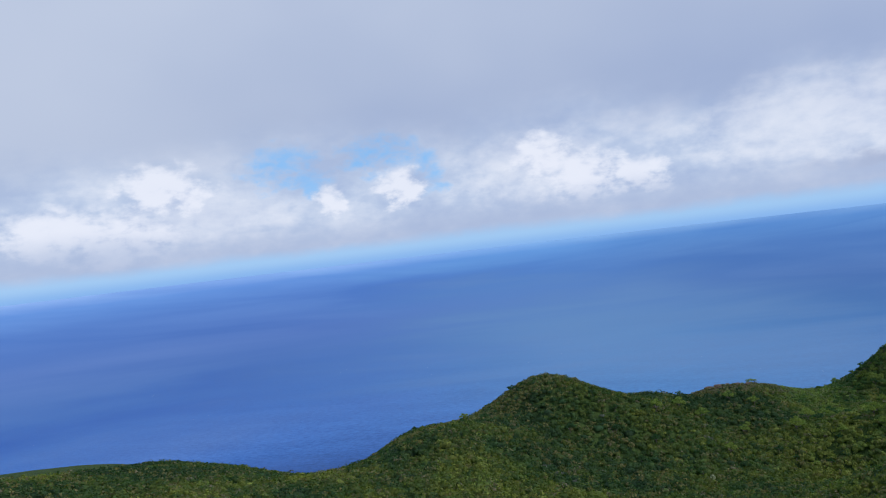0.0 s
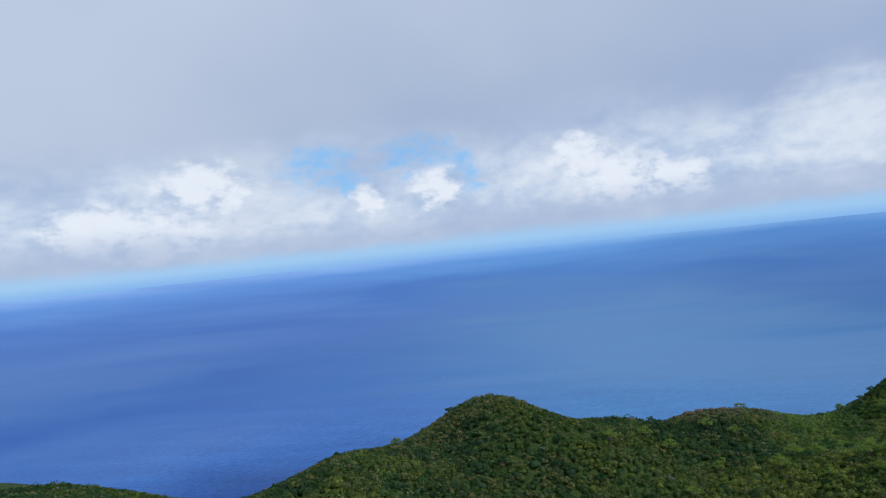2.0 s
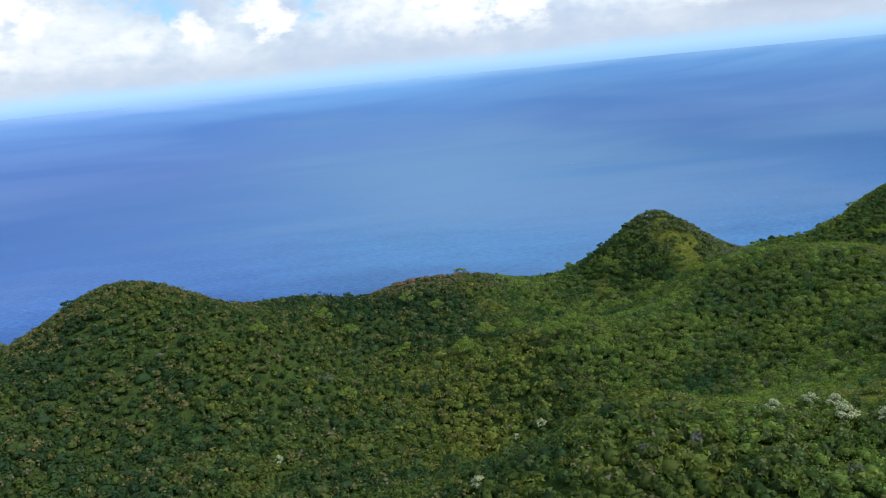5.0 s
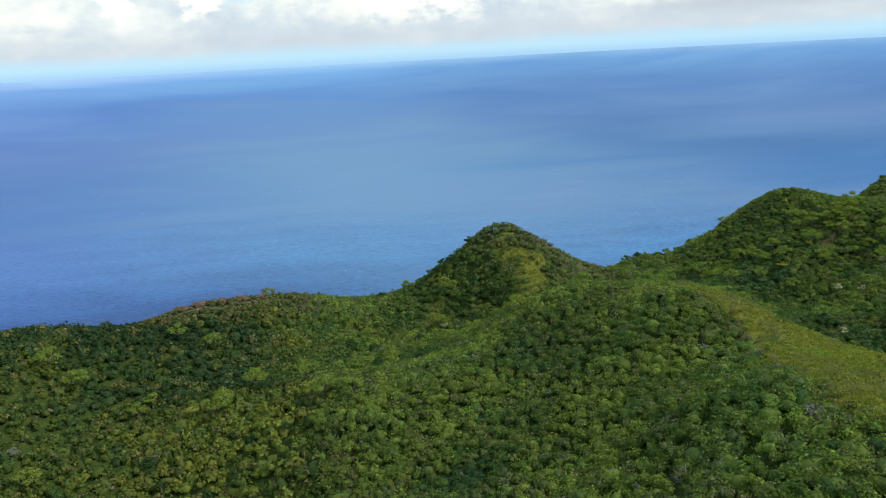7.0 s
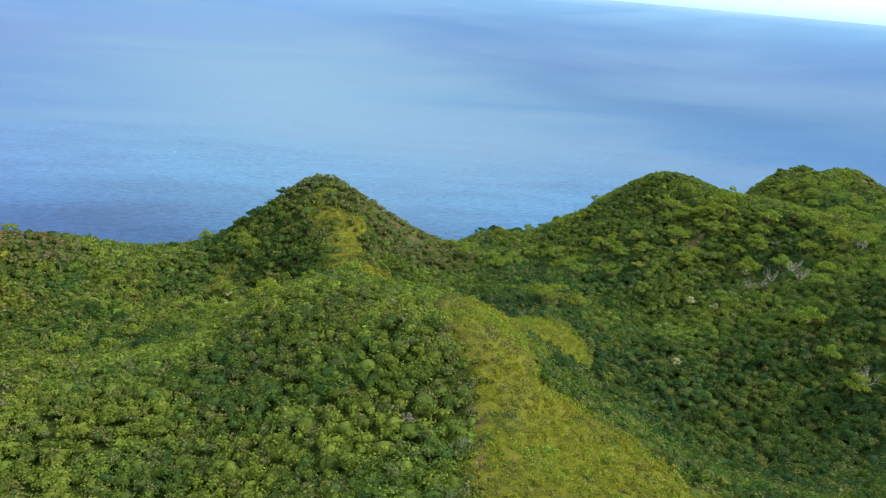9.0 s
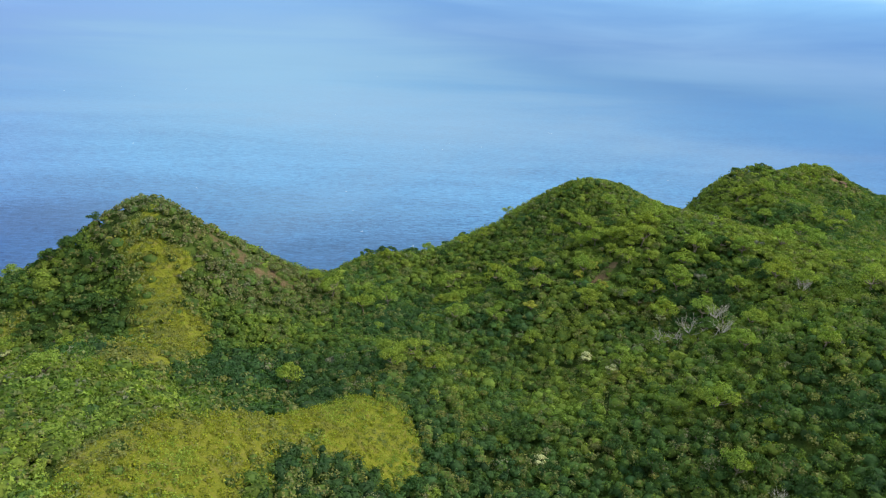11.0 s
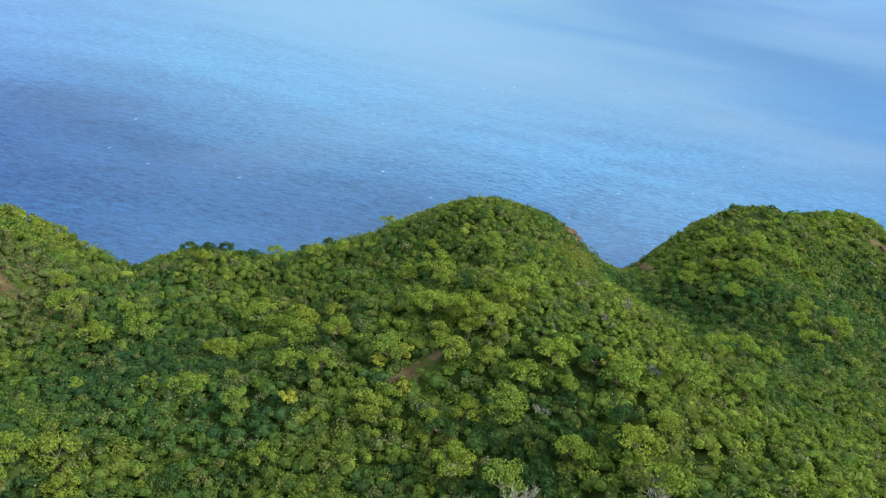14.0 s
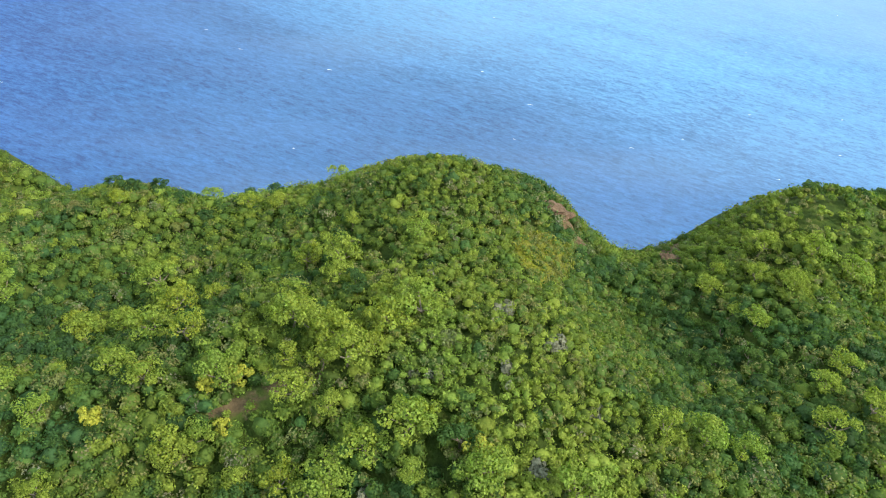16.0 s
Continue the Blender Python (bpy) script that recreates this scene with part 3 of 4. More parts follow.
# patches of leaf tone: x, y, lighter (+) or deeper (-) green, reach
# the broad deeper ones in the west paint cloud shade on the shrubs
TONE_PATCHES = ((394, 341, -0.24, 10), (404, 350, -0.14, 9), (232, 262, 0.16, 17), (228, 231, 0.12, 12), (333, 365, -0.10, 13), (438, 345, -0.08, 18), (374, 421, 0.10, 6), (406, 383, 0.14, 8), (385, 384, 0.08, 5), (396, 366, -0.16, 7), (388, 377, -0.10, 4), (388, 406, -0.08, 6), (428, 372, 0.06, 11), (382, 388, 0.08, 9), (362, 284, 0.10, 14), (20, 335, -0.10, 45), (352, 372, 0.10, 26), (392, 405, -0.12, 9), (376, 394, -0.10, 7), (446, 400, -0.08, 12), (300, 342, -0.20, 26), (326, 363, -0.06, 20), (409, 323, 0.10, 26), (185, 325, -0.10, 38), (155, 298, 0.32, 28), (219, 206, -0.10, 16), (250, 285, 0.12, 22), (246, 406, -0.10, 28),
          (332, 318, -0.08, 22), (362, 300, -0.10, 26), (359, 366, -0.08, 18), (398, 398, -0.12, 10), (386, 408, -0.08, 9), (458, 400, -0.10, 12), (60, 378, -0.14, 45), (135, 385, -0.10, 30), (345, 318, -0.06, 18), (298, 300, -0.16, 7))


def tone_field(rng, x, y, spread, hue):
    """Hue of the plants: drifts over the hills, differs from bush to bush."""
    t = 0.41 + 0.56 * (value_noise(x, y, 30, 11) - 0.5) + 0.11 * heath_at(x, y) + 0.34 * (value_noise(x, y, 9, 12) - 0.5) + rng.normal(0, spread, len(x))
    for px, py, more, reach in TONE_PATCHES:
        t = t + more * np.exp(-((x - px) ** 2 + (y - py) ** 2) / (2 * reach * reach))
    t = np.clip(t + hue, 0.02, 0.69)
    odd = rng.rand(len(x))
    t = np.where((soil_at(x, y) > 0.2) & (odd > 0.6), 0.92 + 0.05 * odd, t)
    dry = near_line(x, y, ((-20, 318), (10, 345), (40, 366), (70, 372)), 14)
    browned = np.maximum.reduce([near_line(x, y, ((270, 418), (286, 411), (304, 406)), 11), near_line(x, y, ((140, 402), (160, 409), (182, 419)), 8)])
    t = np.where((browned > 0.25) & (odd > 0.55 - 0.35 * browned), 0.89 + 0.08 * rng.rand(len(x)), t)
    t = np.where((dry > 0.35) & (odd > 0.52), 0.86 + 0.06 * rng.rand(len(x)), t)
    t = np.where(odd < 0.19, 0.85 + 0.05 * rng.rand(len(x)), t)
    t = np.where(odd < 0.022, 0.95 + 0.05 * rng.rand(len(x)), t)
    return t


# the line past which the slopes lie inland, away from the coast
INLAND_X = (-150, 0, 100, 180, 220, 260, 300, 340, 380, 420, 460, 500, 540, 580)
INLAND_Y = (175, 190, 190, 165, 160, 178, 205, 235, 270, 290, 315, 350, 375, 395)


def build_thicket(name, label, region, gap, leaves, leaf, seed, share=1.0, lift=0.0, spread=0.13, hue=0.0, inland=False, heath=False, leaf_mat=LEAF):
    rng = np.random.RandomState(seed)
    x, y = scatter(rng, *region, gap)
    keep = (y < brink(x) + 9 + 14 * near_line(x, y, ((232, 440), (262, 450)), 12)) & (rng.rand(len(x)) > np.minimum(1.2 * np.maximum(grass_at(x, y) - 0.12, soil_at(x, y)) - 0.12, 0.80))
    keep &= (y < np.interp(x, INLAND_X, INLAND_Y)) == inland
    low = heath_at(x, y)
    keep &= (low > 0.25 + 0.3 * rng.rand(len(x))) if heath else (rng.rand(len(x)) > np.where(x > 370, 0.6, 0.0) * (low - 0.3))
    if share < 1:
        keep &= rng.rand(len(x)) < share * (0.35 + 1.3 * value_noise(x, y, 22, seed)) * (1 - 0.85 * heath_at(x, y))
    x, y = x[keep], y[keep]
    big = 0.58 + 1.0 * rng.rand(len(x)) ** 2.0 + 0.35 * (value_noise(x, y, 16, 21) - 0.4)
    big = np.clip(big, 0.42, 1.8) * gap * (0.66 if share < 1 else 0.80) * (1 - 0.28 * heath_at(x, y))
    tone = tone_field(rng, x, y, spread, hue)
    tone = np.where(grass_at(x, y) > 0.5, 0.80 + 0.06 * rng.rand(len(x)), tone)
    hgt = big * (rng.uniform(0.8, 1.3, len(x)) if share < 1 else rng.uniform(0.72, 1.05, len(x)))
    top = canopy(x, y) + rng.normal(0, 0.28, len(x)) + (0.30 if share < 1 else 0.2) * (big - gap * 0.55) + lift
    c = np.stack([x, y, top - hgt * 0.95], -1)
    r = np.stack([big * rng.uniform(0.7, 1.45, len(x)), big * rng.uniform(0.7, 1.45, len(x)), hgt], -1)
    v1 = leaf_cloud(rng, c, r, leaves, leaf * (0.75 + 0.35 * big / (gap * 0.75)))
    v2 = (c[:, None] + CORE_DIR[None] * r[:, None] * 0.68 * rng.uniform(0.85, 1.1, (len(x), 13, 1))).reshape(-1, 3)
    f1 = np.arange(len(v1)).reshape(-1, 3)
    f2 = (len(v1) + 13 * np.arange(len(x))[:, None, None] + CORE_TRI[None]).reshape(-1, 3)
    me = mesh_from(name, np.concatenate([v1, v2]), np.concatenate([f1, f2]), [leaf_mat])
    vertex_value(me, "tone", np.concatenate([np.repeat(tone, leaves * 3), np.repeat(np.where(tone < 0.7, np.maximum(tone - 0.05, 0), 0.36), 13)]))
    return tagged(new(name, me), label, "shrubs", kind="stuff")


def build_grass():
    rng = np.random.RandomState(77)
    x, y = scatter(rng, 195, 445, 180, 430, 1.1)
    want = grass_at(x, y)
    keep = (want + 0.8 * (value_noise(x, y, 5, 31) - 0.5) > 0.46) & (soil_at(x, y) < 0.5)
    x, y = x[keep], y[keep]
    r = (0.5 + 0.75 * rng.rand(len(x)) ** 2) * (0.6 + 0.85 * value_noise(x, y, 3.5, 36))
    c = np.stack([x, y, earth(x, y) + 0.05], -1)
    rad = np.stack([r, r, r * rng.uniform(0.55, 1.15, len(x))], -1)
    v = leaf_cloud(rng, c, rad, 30, np.full(len(x), 0.20), 0.1)
    me = mesh_from("fern_grass", v, np.arange(len(v)).reshape(-1, 3), [LEAF])
    worn = np.exp(-((x - 270) ** 2 + (y - 298) ** 2) / 200) + 0.6 * np.exp(-((x - 262) ** 2 + (y - 262) ** 2) / 160)
    olive = in_outline(x, y, ((262, 262), (264, 292), (268, 296), (271, 286), (270, 277), (273, 262)), 3.0) * (value_noise(x, y, 3, 34) > 0.35)
    bare = near_line(x, y, ((273, 283), (275, 279), (277, 277)), 1.6)
    tone = np.clip(0.778 + 0.045 * olive + np.where(x > 400, 0.03, np.where(x > 302, -0.03, 0.0)) + 0.075 * worn + 0.17 * (value_noise(x, y, 9, 32) - 0.5) + 0.15 * (value_noise(x, y, 3.5, 33) - 0.5) + rng.normal(0, 0.030, len(x)) + np.where(y > 342, 0.075, 0), 0.60, 0.87)
    tone = np.where(bare > 0.3, 0.90 + 0.05 * rng.rand(len(x)), tone)
    vertex_value(me, "tone", np.repeat(tone, 90))
    return tagged(new("fern_grass", me), "yellow-green fern and grass on the open ridge", "grass", kind="stuff")


build_thicket("shrub_thicket", "dense low green shrubs covering the near hillsides", (300, 482, 240, 455), 1.65, 60, 0.25, 101, spread=0.11, hue=0.0)
build_thicket("headland_thicket", "dense green shrubs on the eastern headland", (482, 580, 330, 475), 1.9, 42, 0.40, 104, spread=0.10, hue=0.0)
build_thicket("ridge_thicket", "dense olive-green shrubs on the inland spur", (180, 300, 158, 314), 1.65, 56, 0.27, 102, spread=0.11, hue=0.07)
build_thicket("saddle_thicket", "dense green shrubs on the saddle and pointed hill", (184, 300, 311, 462), 2.0, 40, 0.41, 105, spread=0.10, hue=0.03)
# coast thickets' deeper hue puts western cloud shade into the leaf colour
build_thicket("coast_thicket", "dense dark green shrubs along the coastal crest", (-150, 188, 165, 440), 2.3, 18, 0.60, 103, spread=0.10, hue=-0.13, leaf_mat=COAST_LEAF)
build_thicket("tall_shrubs", "taller rounded shrubs standing out of the thicket", (300, 482, 240, 452), 3.2, 170, 0.26, 111, 0.27, 0.05, 0.13, 0.02)
build_thicket("tall_headland_shrubs", "taller rounded shrubs on the eastern headland", (482, 575, 330, 470), 4.0, 120, 0.43, 114, 0.32, 0.1, 0.13, 0.02)
build_thicket("tall_ridge_shrubs", "taller rounded shrubs on the inland spur", (180, 300, 158, 314), 3.2, 150, 0.30, 112, 0.30, 0.05, 0.13, 0.09)
build_thicket("tall_saddle_shrubs", "taller rounded shrubs on the saddle", (184, 300, 311, 455), 3.8, 130, 0.42, 115, 0.36, 0.1, 0.13, 0.03)
build_thicket("tall_coast_shrubs", "taller rounded shrubs near the coastal crest", (-150, 188, 165, 436), 4.0, 60, 0.58, 113, 0.40, 0.1, 0.13, -0.09, leaf_mat=COAST_LEAF)
build_thicket("inland_thicket", "shrubs on the slopes farther inland", (-190, 620, -90, 400), 8.5, 24, 1.9, 106, inland=True)
build_thicket("heath", "low fine-leaved green heath along the ridge tops", (370, 482, 318, 452), 1.35, 36, 0.21, 107, spread=0.11, hue=0.08, heath=True)
build_grass()


def part(name, me, parent, label=""):
    ob = new(name, me)
    ob.parent = parent
    return tagged(ob, label)


def limb_mesh(name, paths, mat, sides=6):
    """Tapered branches: each path is a list of (point, radius)."""
    verts, faces = [], []
    for path in paths:
        base = len(verts)
        for i, (q, r) in enumerate(path):
            nxt = Vector(path[min(i + 1, len(path) - 1)][0]) - Vector(path[max(i - 1, 0)][0])
            a = nxt.orthogonal().normalized()
            b2 = nxt.normalized().cross(a)
            for k in range(sides):
                an = 6.2832 * k / sides
                verts.append(Vector(q) + (a * math.cos(an) + b2 * math.sin(an)) * r)
        for i in range(len(path) - 1):
            for k in range(sides):
                k2 = (k + 1) % sides
                faces.append((base + i * sides + k, base + i * sides + k2, base + (i + 1) * sides + k2, base + (i + 1) * sides + k))
    return mesh_from(name, [tuple(v) for v in verts], faces, [mat], True)


def grow(rng, start, way, length, radius, levels, out):
    """A branch that bends, tapers and forks; fills out with paths."""
    path, q, d = [(tuple(start), radius)], Vector(start), Vector(way).normalized()
    for i in range(4):
        d = (d + Vector(rng.normal(0, 0.16, 3)) + Vector((0, 0, 0.06))).normalized()
        q = q + d * length / 4
        path.append((tuple(q), radius * (1 - 0.17 * (i + 1))))
    out.append(path)
    if levels:
        for _ in range(3):
            turn = (d + Vector(rng.normal(0, 0.62, 3)) + Vector((0, 0, 0.15))).normalized()
            at = Vector(path[rng.randint(2, 5)][0])
            grow(rng, at, turn, length * rng.uniform(0.55, 0.8), radius * 0.45, levels - 1, out)


def build_tree(seed, height, spread, leaf_mat, label, category="tree"):
    """A broad tree: leaning trunk, forking limbs, and a crown of separate leafy clumps."""
    rng = np.random.RandomState(seed)
    tree = new("tree")
    tagged(tree, label, category)
    paths = []
    lean = Vector((rng.normal(0, 0.18), rng.normal(0, 0.18), 1))
    trunk = [((0, 0, -0.6), 0.30), (tuple(lean * height * 0.2), 0.24), (tuple(lean * height * 0.42), 0.19)]
    fork = Vector(trunk[-1][0])
    part("trunk", limb_mesh("trunk", [trunk], BARK), tree, "grey-brown trunk")
    tips = []
    for k in range(5):
        an = 6.283 * (k + rng.rand() * 0.6) / 5
        tip = Vector((math.cos(an) * spread * rng.uniform(0.45, 0.8), math.sin(an) * spread * rng.uniform(0.45, 0.8), height * rng.uniform(0.62, 0.84)))
        mid = fork.lerp(tip, 0.5) + Vector((0, 0, -0.2))
        tips.append(tip)
        part("limb", limb_mesh("limb", [[(tuple(fork), 0.15), (tuple(mid), 0.1), (tuple(tip), 0.04)]], BARK), tree)
    tips.append(Vector((0, 0, height * 0.86)) + lean * 0.3)
    cs, rs = [], []
    for tip in tips:
        for _ in range(2):
            cs.append(tip + Vector(rng.normal(0, 0.28 * spread * 0.6, 3)) * 0.6)
            r = spread * rng.uniform(0.26, 0.44)
            rs.append((r, r * rng.uniform(0.8, 1.2), r * rng.uniform(0.66, 0.92)))
    v = leaf_cloud(rng, np.array(cs), np.array(rs), 112, np.full(len(cs), 0.30), 0.2)
    crown = mesh_from("crown", v, np.arange(len(v)).reshape(-1, 3), [leaf_mat])
    part("crown", crown, tree, "crown of loose leafy clumps")
    return tree


def build_dead_tree(seed, height):
    rng = np.random.RandomState(seed)
    tree = tagged(new("dead_tree"), "bare grey dead tree among green shrubs", "dead tree")
    trunk = []
    grow(rng, (0, 0, -0.5), (rng.normal(0, 0.15), rng.normal(0, 0.15), 1), height * 0.45, 0.24, 0, trunk)
    part("trunk", limb_mesh("trunk", trunk, DEAD), tree, "bleached grey trunk")
    top = Vector(trunk[0][-1][0])
    for k in range(7):
        an = 6.283 * (k + rng.rand() * 0.5) / 7
        out = []
        at = Vector(trunk[0][rng.randint(1, 5)][0]) if k > 2 else top
        grow(rng, at, (math.cos(an) * 0.9, math.sin(an) * 0.9, 0.75), height * 0.40, 0.16, 3, out)
        part("branch", limb_mesh("branch", out, DEAD, 4), tree)
    return tree


def stand(proto, x, y, turn, size):
    m = pose(x, y, float(earth(np.array([x]), np.array([y]))[0]), 0, 0, turn) @ Matrix.Diagonal((size, size, size, 1))
    return copy_thing(proto, m)


rng = np.random.RandomState(5)
LIGHT = [build_tree(300 + i, 6.2, 3.6 + 0.3 * i, TREE_LEAF, "light green broad-crowned tree above the shrubs") for i in range(4)]
DEEP = [build_tree(320 + i, 5.4, 3.2 + 0.3 * i, DARK_LEAF, "dark green rounded tree among the shrubs") for i in range(3)]
WHITE = build_tree(340, 4.6, 2.4, WHITE_BLOOM, "small tree covered with creamy white blossom")
GOLD = build_tree(341, 4.6, 2.6, YELLOW_BLOOM, "small tree with yellow flowering crown")
BARE_TREES = [build_dead_tree(350 + i, 5.0 + i) for i in range(3)]


def first(proto, x, y, turn, size):
    proto.matrix_basis = pose(x, y, float(earth(np.array([x]), np.array([y]))[0]), 0, 0, turn) @ Matrix.Diagonal((size, size, size, 1))


def plant(protos, spots, group, lo, hi):
    """Each prototype takes the first spots, copies take the rest."""
    for ob in protos:
        tagged(ob, group=group)
    for i, (x, y) in enumerate(spots):
        proto = protos[i % len(protos)]
        turn, size = rng.uniform(0, 360), rng.uniform(lo, hi)
        if i < len(protos):
            first(proto, x, y, turn, size)
        else:
            keep_scale = proto.matrix_basis.to_scale()[0]
            m = pose(x, y, float(earth(np.array([x]), np.array([y]))[0]), 0, 0, turn) @ Matrix.Diagonal((size / keep_scale,) * 3 + (1,))
            copy_thing(proto, m)


def cluster(cx, cy, rx, ry, n, seed):
    r = np.random.RandomState(seed)
    return [(cx + rx * a, cy + ry * b) for a, b in np.clip(r.normal(0, 0.5, (n, 2)), -1.2, 1.2)]


# pale crowns that stand out on the slopes; dark trees in the folds, some added for shaded shrubs
WEST_PALE = ((299, 354), (317, 403), (322, 353), (322, 359), (325, 396), (328, 359), (328, 407), (331, 352), (340, 430), (345, 376), (351, 393), (354, 371),
             (354, 399), (355, 411), (358, 394), (359, 360), (361, 284), (361, 402), (362, 380), (364, 389), (365, 296), (365, 398), (367, 434), (368, 376),
             (371, 339), (371, 386), (371, 399))
EAST_PALE = ((379, 366), (376, 365), (415, 358), (398, 359), (372, 310), (374, 431), (376, 364), (380, 375), (385, 386), (386, 360), (386, 404), (388, 323), (388, 350), (389, 377), (392, 360), (392, 395),
             (392, 401), (392, 412), (393, 382), (394, 343), (396, 312), (396, 369), (397, 357), (401, 363), (401, 382), (404, 345), (404, 405), (406, 365),
             (406, 384), (407, 359), (412, 334), (412, 343), (413, 311), (416, 358), (418, 323), (418, 347), (440, 370), (445, 370), (466, 377), (469, 386),
             (473, 390), (474, 381), (474, 414), (474, 428), (481, 424))
FOLD_DARK = ((240, 412), (243, 403), (247, 397), (257, 402), (287, 283), (295, 298), (341, 314), (342, 396), (345, 357), (348, 413), (349, 436), (354, 320),
             (358, 335), (359, 430), (366, 307), (368, 407), (376, 394), (379, 346), (383, 410), (390, 337), (396, 391), (403, 417), (405, 351), (413, 363),
             (442, 379), (445, 419), (450, 412), (455, 385))
light_spots = (list(WEST_PALE) + list(EAST_PALE) + cluster(425, 345, 30, 22, 6, 8) + cluster(355, 400, 40, 20, 5, 9) + cluster(230, 350, 40, 40, 14, 10) + cluster(470, 420, 20, 14, 6, 11)
               + cluster(392, 382, 14, 8, 8, 12) + cluster(140, 340, 60, 40, 16, 13))
dark_spots = (list(FOLD_DARK) + cluster(400, 352, 24, 12, 8, 22) + cluster(458, 402, 10, 16, 8, 23) + cluster(250, 400, 16, 14, 12, 24) + cluster(350, 300, 34, 26, 18, 25)
              + cluster(160, 300, 40, 40, 16, 26) + cluster(210, 380, 40, 30, 14, 28) + cluster(75, 305, 40, 26, 14, 29) + cluster(248, 426, 10, 3, 6, 30))
plant(LIGHT, light_spots, "light green trees on the slopes", 0.6, 1.0)
plant(DEEP, dark_spots, "dark green trees in the gullies", 0.45, 0.8)
CREST = ((0, 364), (-25, 355), (26, 362), (121, 394), (173, 423), (219, 436), (241, 436), (246, 434), (230, 437), (335, 439), (340, 437), (351, 437), (357, 440), (371, 442), (365, 443),
         (344, 442), (386, 438), (490, 450), (499, 446), (517, 464), (314, 412), (-1, 308), (10, 331))
for i, (x, y) in enumerate(CREST):
    proto = DEEP[i % 3] if i % 4 else LIGHT[i % 3]
    stand(proto, x, y, rng.uniform(0, 360), rng.uniform(0.56, 0.76) / proto.matrix_basis.to_scale()[0])
plant([WHITE], [(367, 347), (341, 317), (235, 387), (162, 289), (368, 338), (169, 288), (236, 397), (97, 285), (195, 255), (196, 213), (197, 208), (195, 203), (190, 214),
                (140, 229), (199, 199), (203, 196), (388, 350)], "white blossoming trees", 0.58, 0.8)
plant([GOLD], [(382, 375), (367, 378), (363, 370), (415, 362), (382, 368), (378, 374)], "yellow flowering trees", 0.55, 0.8)
plant(BARE_TREES, [(384, 338), (397, 340), (363, 284), (382, 340), (390, 331), (387, 338), (395, 339), (410, 332)], "dead grey trees", 0.65, 0.95)
for i, (x, y) in enumerate(((244, 238), (226, 228), (236, 222), (129, 228), (170, 207), (138, 219), (327, 305))):
    stand(BARE_TREES[i % 3], x, y, rng.uniform(0, 360), rng.uniform(0.36, 0.5) / BARE_TREES[i % 3].matrix_basis.to_scale()[0])


def build_shrub(seed, leaf_mat, label):
    """A low many-lobed bush of small leaf sprays."""
    rng = np.random.RandomState(seed)
    k = 6
    an = rng.rand(k) * 6.283
    c = np.stack([np.cos(an) * 0.75, np.sin(an) * 0.75, rng.uniform(0.9, 1.5, k)], -1)
    r = np.stack([rng.uniform(0.6, 0.95, k), rng.uniform(0.6, 0.95, k), rng.uniform(0.5, 0.75, k)], -1)
    shrub = tagged(new("shrub"), label, "shrub")
    stems = [[((0, 0, -0.5), 0.07), (tuple(q * 0.5), 0.05), (tuple(q), 0.02)] for q in c]
    part("stem", limb_mesh("stem", stems, BARK, 4), shrub, "thin brown stems")
    v = leaf_cloud(rng, c, r, 110, np.full(k, 0.26), 0.4)
    part("foliage", mesh_from("foliage", v, np.arange(len(v)).reshape(-1, 3), [leaf_mat]), shrub)
    return shrub


m, g, b = material("bare_twigs", 0.9, 0.1)
g.link(g.ramp(g.noise(place(g), 1.6, 4.0), [(0.3, (0.076, 0.084, 0.058)), (0.7, (0.165, 0.176, 0.136))]), b.inputs["Base Color"])
TWIG = m
GREY_SPOTS = ((406, 374), (418, 387), (430, 370), (377, 372), (422, 360), (395, 359), (418, 375), (407, 395), (426, 382), (238, 309), (239, 299), (237, 292), (321, 398), (243, 224), (223, 241), (255, 265), (237, 312), (212, 260), (166, 213), (113, 230), (123, 217), (63, 323),
              (33, 263), (111, 325), (163, 185), (313, 364), (310, 363), (431, 371), (409, 373), (403, 357), (174, 211), (208, 236), (229, 250), (247, 246), (28, 268), (38, 259), (92, 262))
plant([build_shrub(470 + i, TWIG, "leafless grey twiggy shrub in the thicket") for i in range(3)], GREY_SPOTS, "grey leafless shrubs", 0.85, 1.2)
PALE_LEAF = leaf_material("pale_shrub_leaves", object_tone(0.84, 0.90))
LIME_LEAF = leaf_material("lime_shrub_leaves", object_tone(0.62, 0.73))
FRESH_LEAF = leaf_material("fresh_shrub_leaves", object_tone(0.46, 0.60))
for mat, label, group, n, seed in ((PALE_LEAF, "low grey-green shrub with dull leaves", "grey-green shrubs", 70, 41), (LIME_LEAF, "rounded yellow-green shrub in the thicket", "yellow-green shrubs", 80, 42),
                                   (FRESH_LEAF, "rounded fresh green shrub in the thicket", "fresh green shrubs", 90, 43)):
    r = np.random.RandomState(seed)
    spots = [(x, y) for x, y in zip(r.uniform(305, 480, 900), r.uniform(305, 430, 900)) if grass_at(x, y) < 0.3 and soil_at(x, y) < 0.2 and y < brink(x) - 2][:n]
    plant([build_shrub(400 + seed + i, mat, label) for i in range(3)], spots, group, 0.75, 1.35)


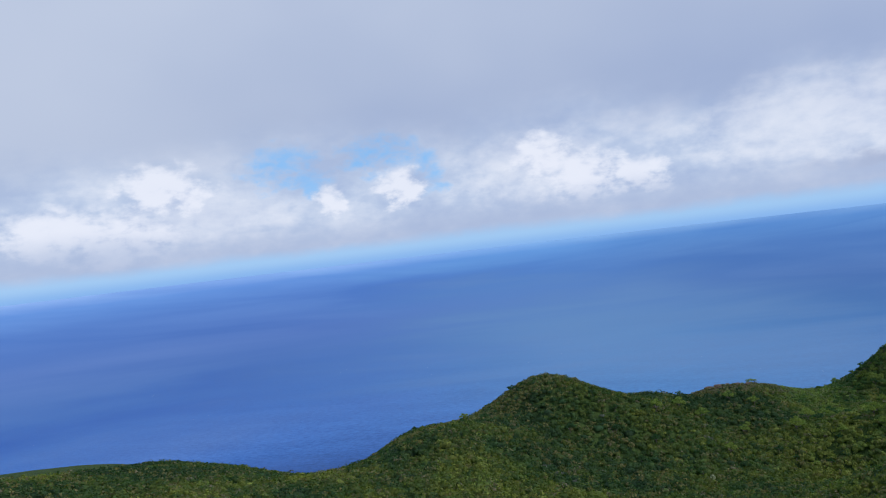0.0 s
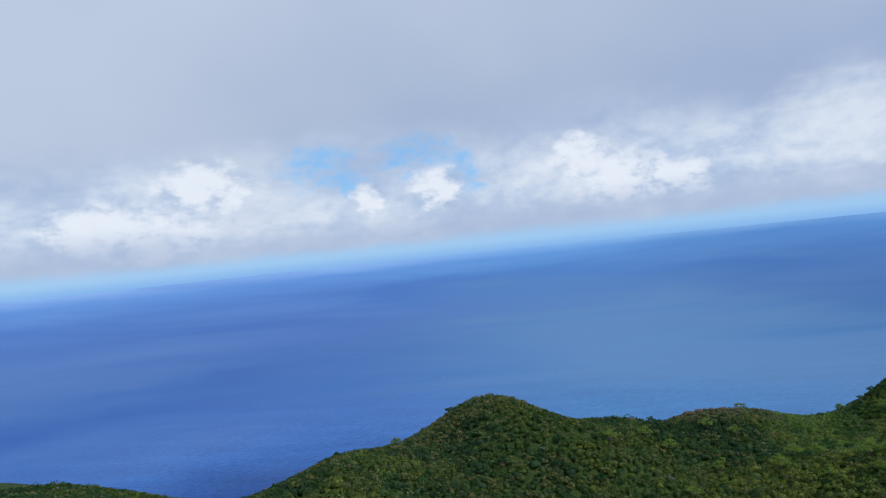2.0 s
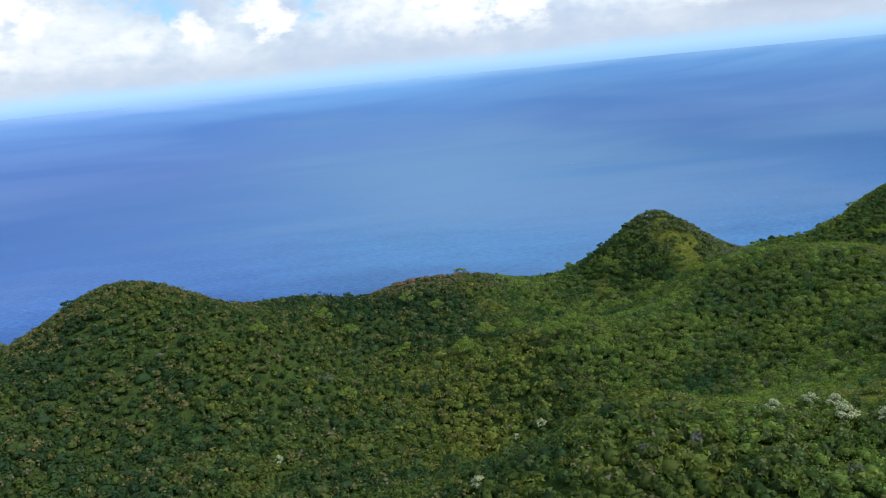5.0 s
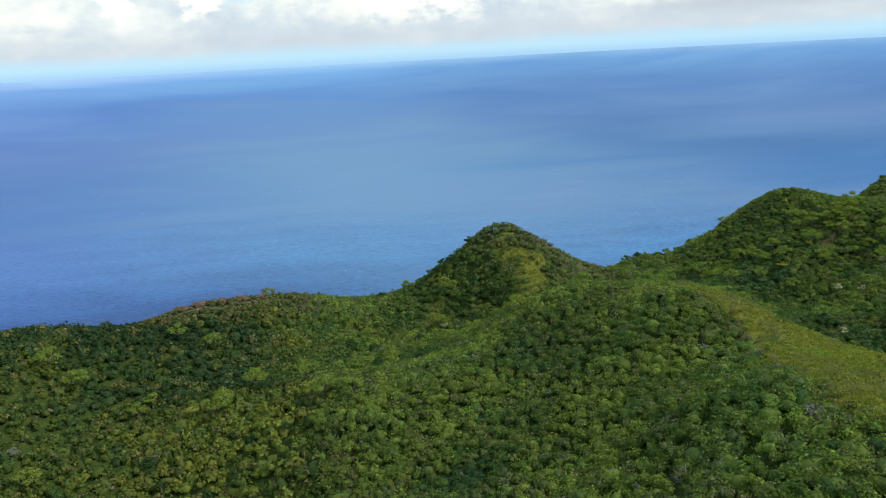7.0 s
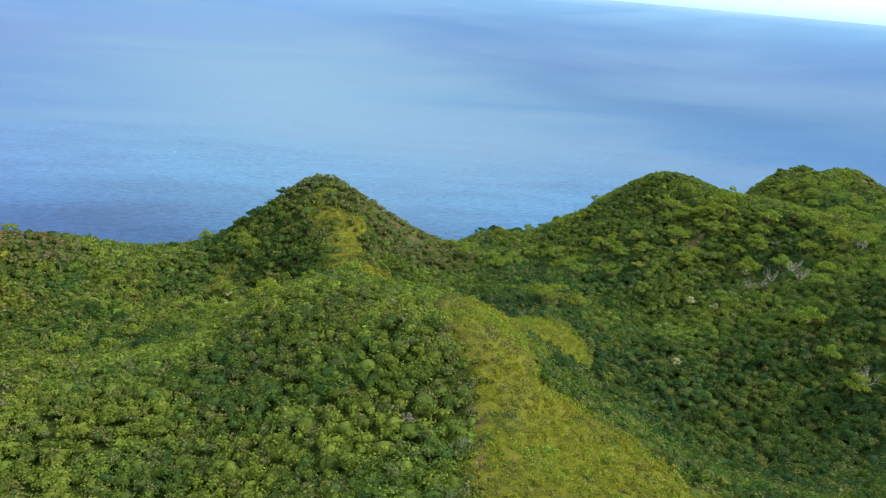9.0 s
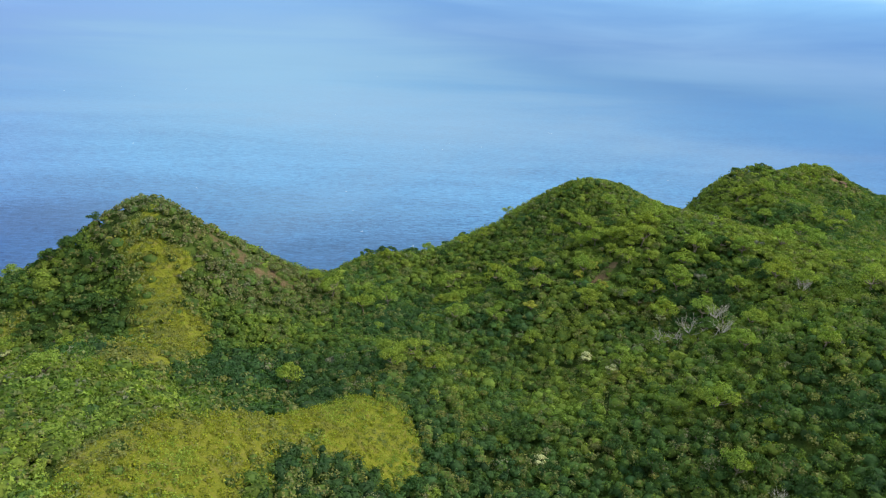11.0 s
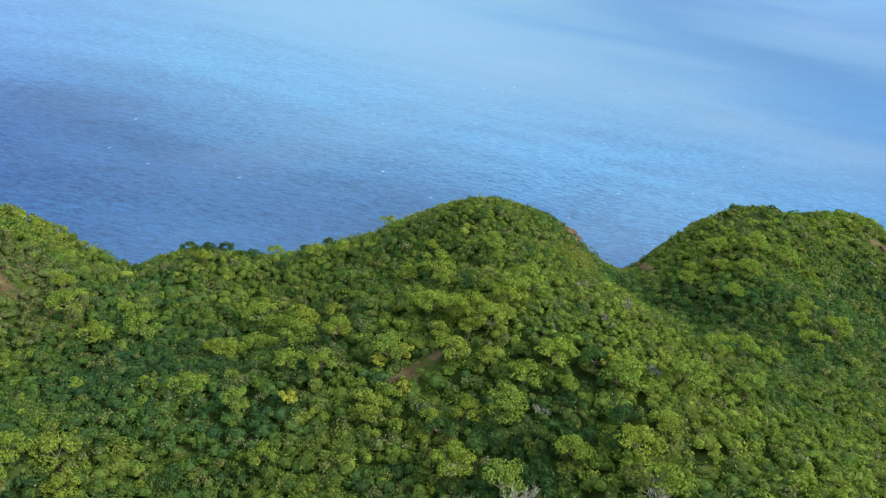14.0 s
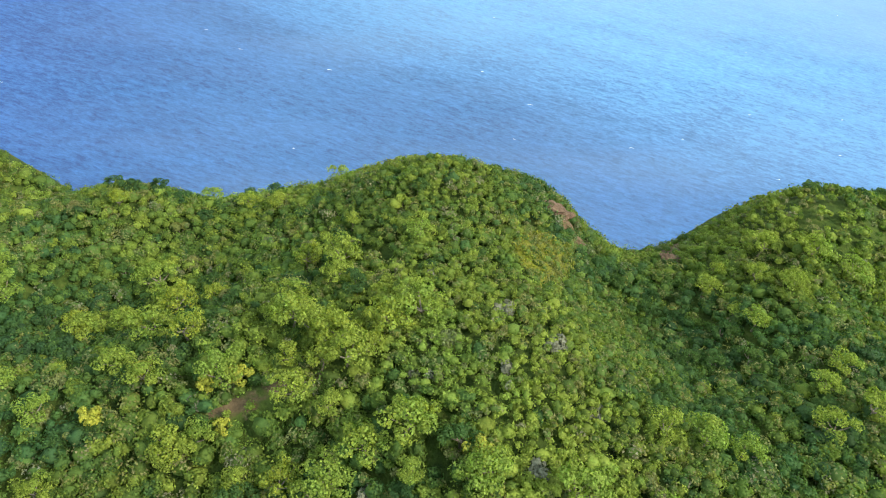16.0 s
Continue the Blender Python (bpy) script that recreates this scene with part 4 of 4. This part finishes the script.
# ---- small things: outcrops on the crest, whitecaps ----
def build_outcrop(seed, size):
    rng = np.random.RandomState(seed)
    bm = bmesh.new()
    bmesh.ops.create_icosphere(bm, subdivisions=3, radius=1.0)
    off = Vector(rng.rand(3) * 50)
    for v in bm.verts:
        k = 1 + 0.45 * noise.noise(v.co * 1.3 + off) + 0.22 * noise.noise(v.co * 3.1 + off) + 0.08 * noise.noise(v.co * 8 + off)
        v.co = Vector((v.co.x * size * 1.5, v.co.y * size, v.co.z * size * 0.55)) * k
    me = bpy.data.meshes.new("outcrop")
    bm.to_mesh(me)
    bm.free()
    me.materials.append(ROCK)
    return me


for i, (x, y, s) in enumerate(((143, 409, 1.9), (149, 412, 2.3), (156, 415, 1.7), (163, 418, 1.9), (171, 421, 1.5), (429, 427, 1.9), (433, 429, 1.4), (538, 440, 1.2), (50, 381, 1.5), (460, 434, 1.6))):
    ob = new("outcrop", build_outcrop(60 + i, s))
    ob.matrix_basis = pose(x, y, float(canopy(np.array([x]), np.array([y]))[0]) - 0.75, 0, 0, 37 * i)
    tagged(ob, "weathered red-brown rock outcrop on the crest", "rock", "rock outcrops")


def build_foam():
    rng = np.random.RandomState(9)
    verts, faces = [], []
    for _ in range(110):
        a, d = rng.uniform(-0.75, 1.05), 420 + 1700 * rng.rand() ** 1.3
        x, y = 260 + math.sin(a) * d, 180 + math.cos(a) * d
        if y < brink(x) + 150:
            continue
        ln, wd = rng.uniform(0.6, 2.2), rng.uniform(0.15, 0.42)
        turn = radians(-13) + rng.normal(0, 0.3)
        n, base = 9, len(verts)
        for k in range(n):
            s = -1 + 2 * k / (n - 1)
            w = wd * (1 - s * s) * rng.uniform(0.4, 1.2) + 0.05
            for sgn in (-1, 1):
                px, py = s * ln, sgn * w + 0.5 * math.sin(2 * s)
                verts.append((x + px * math.cos(turn) - py * math.sin(turn), y + px * math.sin(turn) + py * math.cos(turn), 0.25 + 0.3 * (1 - s * s)))
        faces += [(base + 2 * k, base + 2 * k + 2, base + 2 * k + 3, base + 2 * k + 1) for k in range(n - 1)]
    me = mesh_from("whitecaps", verts, faces, [FOAM], True)
    return tagged(new("whitecaps", me), "small white wave crests scattered on the ocean", "whitecaps", kind="stuff")


build_foam()
